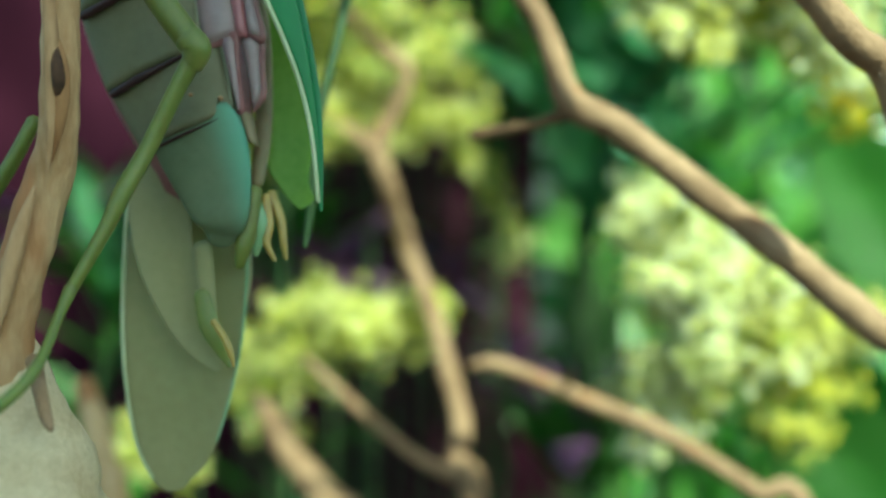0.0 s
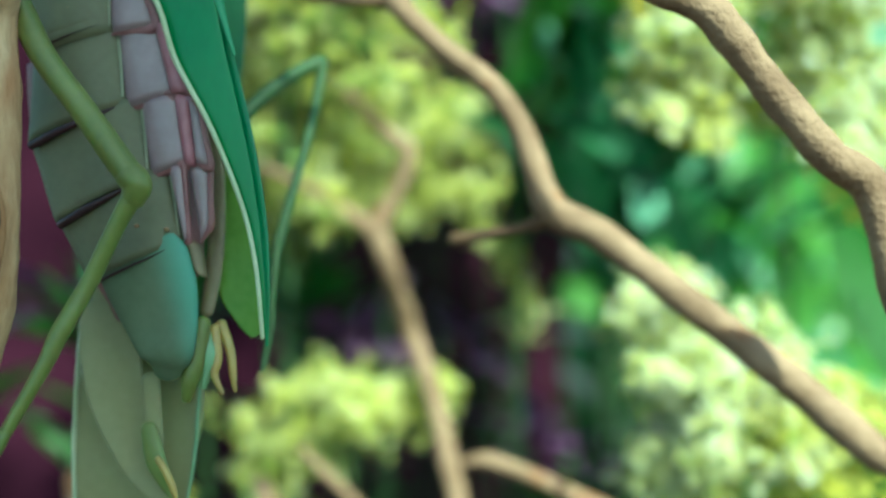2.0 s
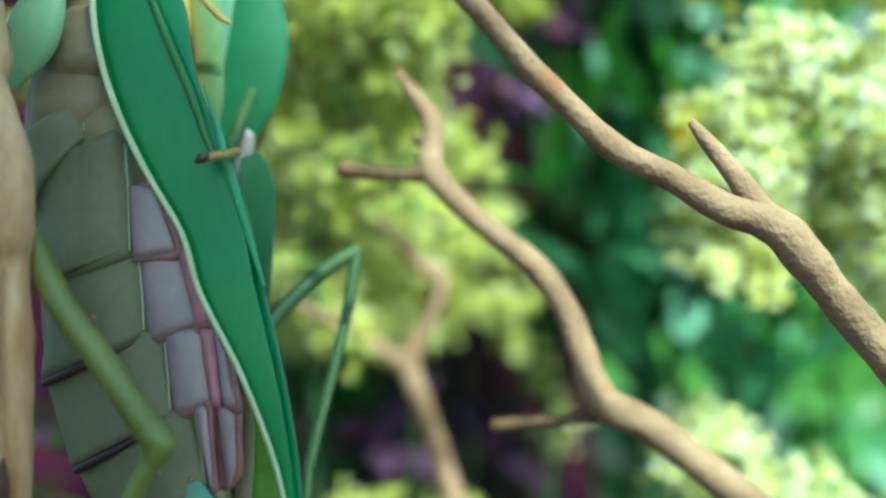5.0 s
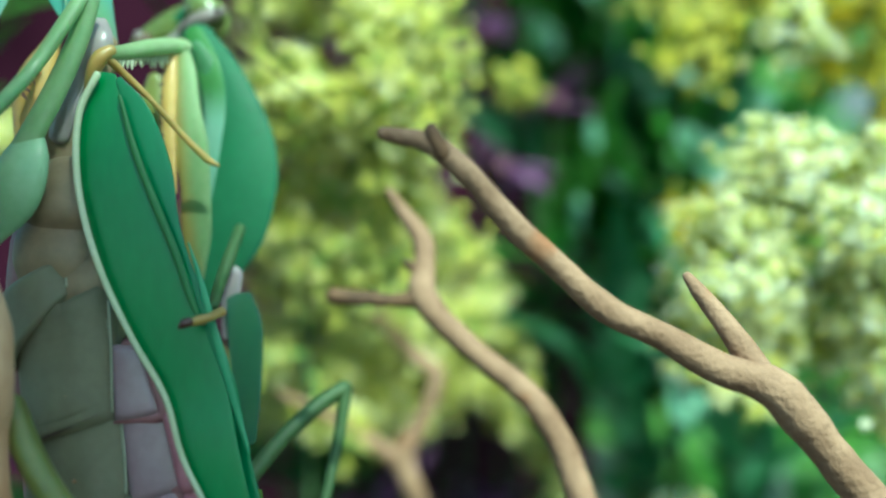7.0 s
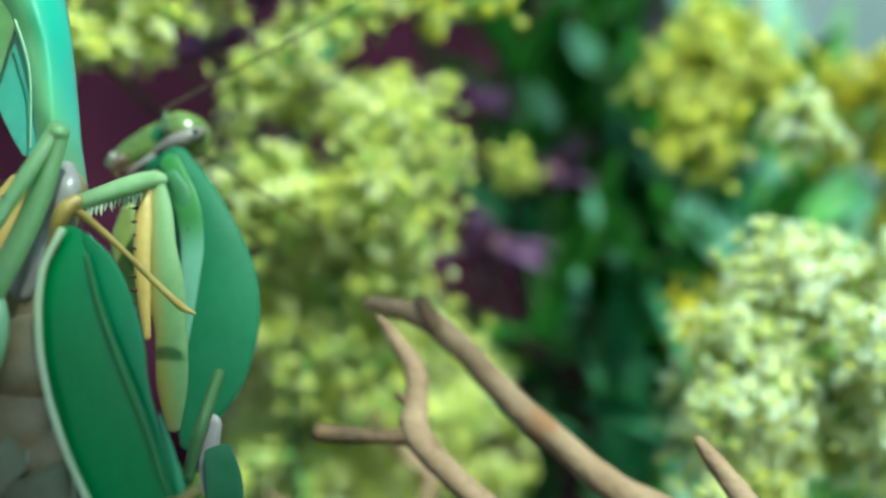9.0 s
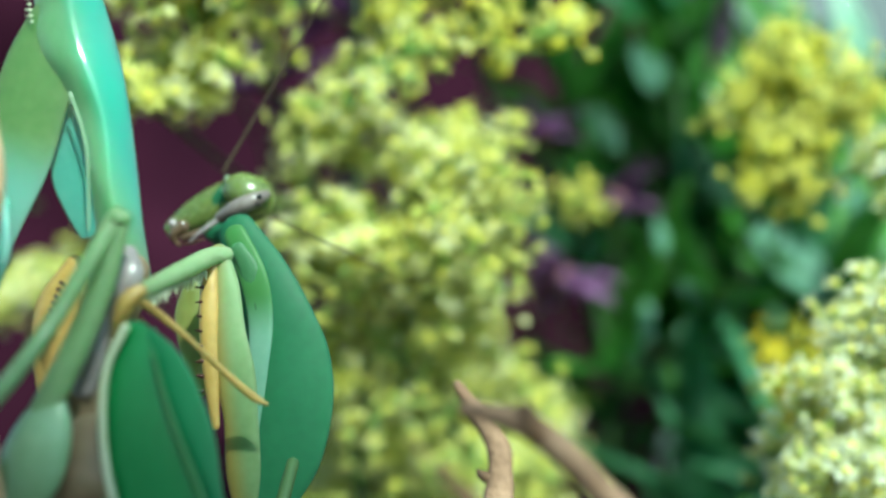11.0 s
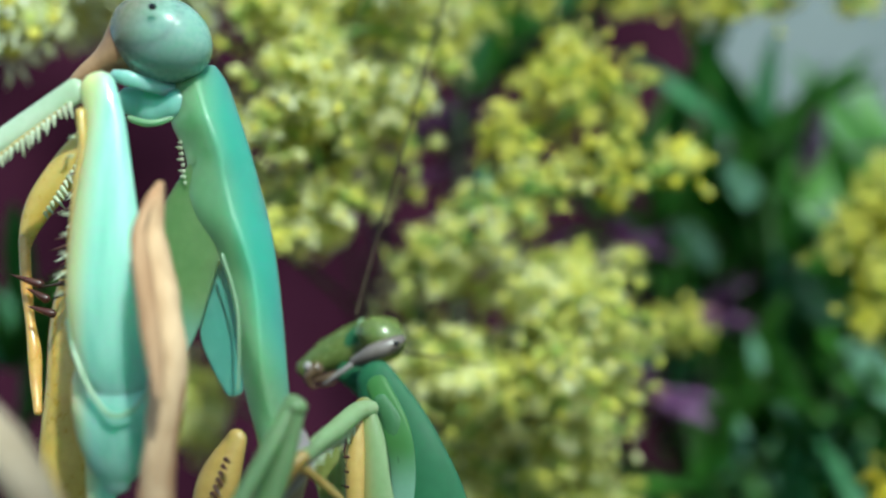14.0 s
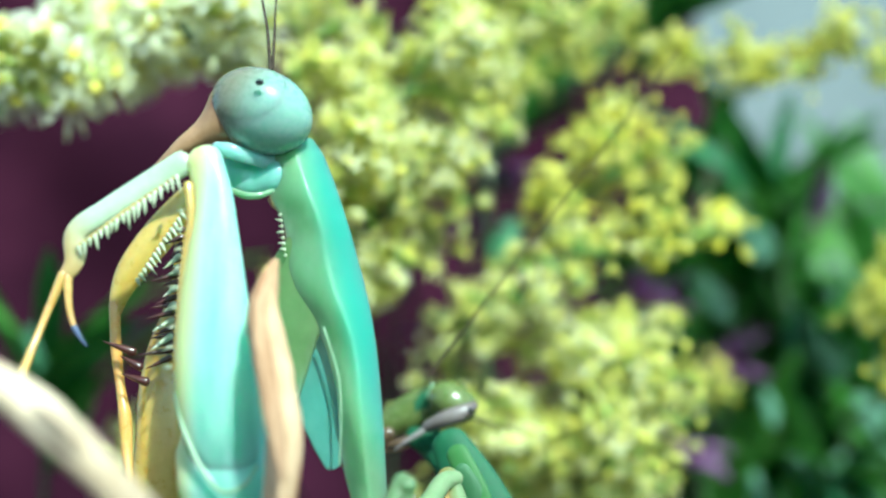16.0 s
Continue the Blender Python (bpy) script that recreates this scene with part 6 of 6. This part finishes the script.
blade_plant((1.82, 18.0, 16.11),
            [((2.01, 17.2, 19.41), 0.42), ((2.93, 17.65, 18.62), 0.36), ((0.89, 18.1, 19.19), 0.42), ((0.17, 18.55, 17.71), 0.4), ((3.25, 17.2, 17.03), 0.36), ((1.39, 17.65, 17.9), 0.36), ((2.64, 18.1, 17.51), 0.4), ((0.49, 18.55, 16.42), 0.42), ((1.01, 17.2, 14.51), 0.5), ((2.62, 17.65, 14.76), 0.5), ((3.49, 18.1, 15.68), 0.4), ((1.44, 18.55, 20.16), 0.36), ((2.46, 17.2, 19.35), 0.36), ((-0.13, 17.65, 18.73), 0.4), ((2.04, 18.1, 14.25), 0.5)], (LEAF_PLAIN, LEAF, LEAF_PLAIN))
blade_plant((5.3, 20.3, 16.37),
            [((1.82, 20.6, 20.58), 0.7), ((2.89, 20.2, 20.79), 0.75), ((4.0, 21, 20.92), 0.65), ((4.95, 20.4, 20.43), 0.7), ((0.94, 20, 18.89), 0.7), ((0.4, 20.5, 17.29), 0.65), ((6.28, 20.2, 19.57), 0.6), ((0.66, 20.8, 15.58), 0.7), ((2.35, 20.1, 14.39), 0.7), ((7.16, 20.5, 18.42), 0.7), ((3.67, 19.6, 18.64), 0.5), ((1.96, 19.8, 17.69), 0.55)], (LEAF, LEAF_PLAIN, LEAF, LEAF_SHEEN))
leafy_stem([(3.6, 16.5, 7.2), (3.3, 16, 10.2), (3.0, 15.5, 12.2)], 67, 16, kinds=BLUISH, start=0.4)
leafy_stem([(2.0, 16.5, 8.6), (2.2, 16.2, 10.5), (1.9, 16, 11.6)], 68, 9, kinds=BLUISH, start=0.6)


def glint_plant(base, leaves):
    """A bush of broad leaves on short stalks, half hidden among the green ones. Their pale bluish colour paints in
    blurred glints.
    """
    base = Vector(base)
    p = thing("broad_leaved_plant", (base.x, base.y, 0), "made-up bush whose broad pale bluish leaves stand for glints", "plant", "leafy stems")
    top = max(z for x, y, z, ln, roll in leaves)
    trunk = [Vector((base.x + 0.25 * math.sin(k * 1.3), base.y, top * k / 8)) for k in range(9)]
    part("stem", tube([tuple(q) for q in trunk], 0.09, 0.04, 8, 3), STEM_DARK, p)
    for k, (x, y, z, ln, roll) in enumerate(leaves):
        turn = Euler((radians(62), radians(roll), radians(14))).to_matrix().to_4x4()
        at = Vector((x, y, z)) - turn @ Vector((0, 1.5 * ln, 0))
        root = trunk[max(1, min(8, int(at.z / top * 8)))]
        part("leaf_stalk", tube([tuple(root), tuple(root.lerp(at, 0.5) + Vector((0, 0.3, -0.2))), tuple(at)], 0.03, 0.02, 6, 3), STEM_DARK, p)
        ob = new("leaf", GLINT_LEAVES[k % 2])
        ob.parent = p
        ob.matrix_basis = Matrix.Translation(at * CM - ORIGIN[p.name]) @ turn @ Matrix.Diagonal((ln, ln, ln, 1))


GLINT_LEAVES = [leaf_mesh(41, 3.0, 1.5, LEAF_GLINT), leaf_mesh(42, 3.0, 1.1, LEAF_GLINT)]
glint_plant((2.2, 17.6, 0), [(1.38, 16.2, 17.82, 0.4, 10), (0.65, 16.3, 17.09, 0.46, -18), (2.13, 16.2, 16.3, 0.46, -8), (1.43, 16.0, 15.4, 0.24, 12), (1.79, 16.0, 14.58, 0.22, -20), (1.21, 16.0, 14.27, 0.28, 25)])
glint_plant((3.6, 17.6, 0), [(3.05, 16.0, 15.05, 0.52, -28), (2.21, 16.0, 14.13, 0.34, 15), (2.62, 15.5, 11.9, 0.5, 30), (4.21, 17.0, 15.92, 0.42, 12), (2.84, 17.0, 17.04, 0.4, -10)])


def far_foliage():
    """A bank of leaves in the distance, too many to count."""
    rng = random.Random(77)
    vv, ff, nv = [], [], 0
    for k in range(2600):
        x, z = rng.uniform(-1.5, 24), rng.random() ** 0.8 * 21.5
        if z > 17.9 - 1.6 * math.tanh((x - 2.6) * 1.2) + 0.8 * math.sin(x * 1.7) + rng.uniform(-1, 1):
            continue
        if x < (3.4 if z < 13 else 0.6 if z > 15 else 2.0) + rng.uniform(-0.8, 0.8):
            continue
        y = 26.8 + rng.uniform(-2.0, 1.5) - 0.10 * (15 - z)
        ln, wd = rng.uniform(1.8, 3.6), rng.uniform(0.55, 1.1)
        m = Matrix.LocRotScale((x, y, z), Euler((radians(90) + rng.uniform(-0.9, 0.35), rng.uniform(-1.4, 1.4), rng.uniform(-0.7, 0.7))), None)
        for i in range(6):
            u = i / 5
            w = wd * 0.5 * math.sin(math.pi * min(u * 0.9 + 0.08, 1)) + 0.01
            for q, zz in ((-w, w * 0.3), (0, 0), (w, w * 0.3)):
                vv.append(tuple((m @ Vector((q, u * ln, zz - 0.35 * u * u * ln * 0.5))) * CM))
        for i in range(5):
            for q in range(2):
                b = nv + i * 3 + q
                ff.append((b, b + 1, b + 4, b + 3))
        nv += 18
    me = bpy.data.meshes.new("foliage")
    me.from_pydata(vv, [], ff)
    for m in (LEAF, LEAF_SHEEN):
        me.materials.append(m)
    for f in me.polygons:
        f.use_smooth = True
        f.material_index = int(f.index // 10 % 3 == 0)
    tagged(new("foliage", me), "sunlit bank of soft green leaves in the distance", "foliage", kind="stuff")


far_foliage()


def broad_plant():
    base = Vector((6.146, 13.2, 6.68))
    p = thing("broad_leaved_plant", (base.x, base.y, 0), "plant with broad plain green leaves", "plant", "leafy stems")
    part("stem", tube([(base.x, base.y, 0), (base.x, base.y, base.z * 0.6), tuple(base + Vector((0, 0.2, 1.5)))], 0.09, 0.05, 8, 4), STEM, p)
    for c, roll, s in (((5.502, 13, 6.321), -38, 0.75), ((5.817, 13.2, 7.369), -62, 0.7), ((6.211, 13.4, 8.455), -20, 0.8)):
        ob = new("leaf", BROAD[0])
        ob.parent = p
        ob.matrix_basis = Matrix.LocRotScale(Vector(c) * CM - ORIGIN[p.name], Euler((radians(80), radians(roll), 0)), Vector((s, s, s)))


broad_plant()
leafy_stem([(-7.209, 13, 14.52), (-7.39, 13, 15.164)], 66, 8)


# ---------------------------------------------------------------- purple flowers deep in the greenery
PETAL_SHAPE = [leaf_mesh(21, 1.3, 0.55, MAUVE), leaf_mesh(22, 1.1, 0.45, MAUVE)]


def purple_flower(centre, seed, size=1.0, count=9):
    rng = random.Random(seed)
    c = Vector(centre)
    base = (c.x + rng.uniform(-0.5, 0.5), c.y + 1.5, 0)
    t = thing("purple_flower", base, "mauve flower with narrow petals in the shade", "flower", "purple flowers")
    part("stem", tube([base, (base[0], c.y + 1.2, c.z * 0.6), (c.x, c.y + 0.3, c.z - 0.2), tuple(c)], 0.04, 0.03, 6, 4), STEM_DARK, t)
    part("flower_heart", ball(c, (0.14, 0.12, 0.14), u=10, v=8), MAROON, t)
    for i in range(count):
        ob = new("petal", rng.choice(PETAL_SHAPE))
        ob.parent = t
        s = size * rng.uniform(0.8, 1.2)
        ob.matrix_basis = Matrix.LocRotScale(c * CM - ORIGIN[t.name], Euler((rng.uniform(-0.3, 0.9), 0.2, i * 2 * math.pi / count + rng.uniform(-0.2, 0.2))), Vector((s, s, s)))


for k, (c, size) in enumerate((((-1.853, 17, 9.681), 1.0), ((1.867, 17.5, 7.264), 1.4), ((0.887, 18, 8.058), 1.0), ((-0.297, 18, 9.546), 0.9), ((0.904, 18.5, 15.296), 1.0), ((0.075, 15.5, 14.83), 0.8), ((0.871, 16.5, 15.934), 0.6), ((-2.226, 15, 16.342), 0.9), ((2.463, 18, 18.243), 1.0),
                               ((-2.566, 14.5, 18.113), 0.9), ((-3.358, 14, 17.148), 0.8), ((-1.362, 15, 16.476), 0.7), ((-0.127, 16, 16.818), 0.6), ((-2.51, 16, 18.441), 1.0), ((0.88, 17, 16.027), 0.6), ((-5.833, 16, 10.208), 1.2))):
    purple_flower(c, 90 + k, size)


# ---------------------------------------------------------------- what moves
def motions():
    # the large mantis draws its fore body back a little, and the small one rides along
    back = [(0.0, 0.115, -0.11), (12.5, 0.115, -0.11), (13.0, 0.08, -0.025), (13.5, 0.01, 0.0), (14.0, 0.0, 0.0), (16.0, 0.0, 0.0)]
    for ob in female.children:
        if ob.name.split(".")[0] in ("shield", "head", "neck", "throat", "throat_rim", "fore_femur", "fore_coxa", "fore_tibia", "trochanter"):
            walk(ob, [(t, pose(x * CM, 0, z * CM)) for t, x, z in back])
    b = ORIGIN[male.name]
    ride = [(0.0, 0, 0), (12.5, 0, 0), (13.0, -0.033, 0.082), (13.5, -0.04, 0.106), (14.0, -0.06, 0.108), (14.5, -0.076, 0.111), (15.0, -0.081, 0.116), (16.0, -0.081, 0.116)]
    walk(male, [(t, pose(b.x + x * CM, b.y, b.z + z * CM)) for t, x, z in ride])
    base = Vector((-2.192, 8.85, 15.187)) * CM
    o = ORIGIN[male.name]
    aims = [(0.0, (250, 60, -155)), (8.0, (250, 60, -155)), (9.0, (255, 60, -155)), (10.0, (330, 60, -215)), (10.2, (330, 60, -215)), (11.2, (150, 40, -380)), (12.3, (-85, 20, -385)), (13.0, (-90, 20, -390)), (13.5, (-85, 20, -390)), (14.0, (90, 40, -360)), (14.5, (205, 60, -245)), (15.0, (240, 60, -300)), (16.0, (290, 60, -390))]
    walk(feelers[0], [(t, look(base - o, base - o + Vector((a / 1000, b / 1000, -c / 1000)))) for t, (a, b, c) in aims])
    base2 = Vector((-2, 9.05, 14.947)) * CM
    aims2 = [(0.0, (230, 120, 170)), (10.2, (230, 120, 170)), (12.3, (200, 400, 30)), (13.5, (200, 400, 30)), (16.0, (200, 400, 60))]
    walk(feelers[1], [(t, look(base2 - o, base2 - o + Vector((a / 1000, b / 1000, -c / 1000)))) for t, (a, b, c) in aims2])


motions()
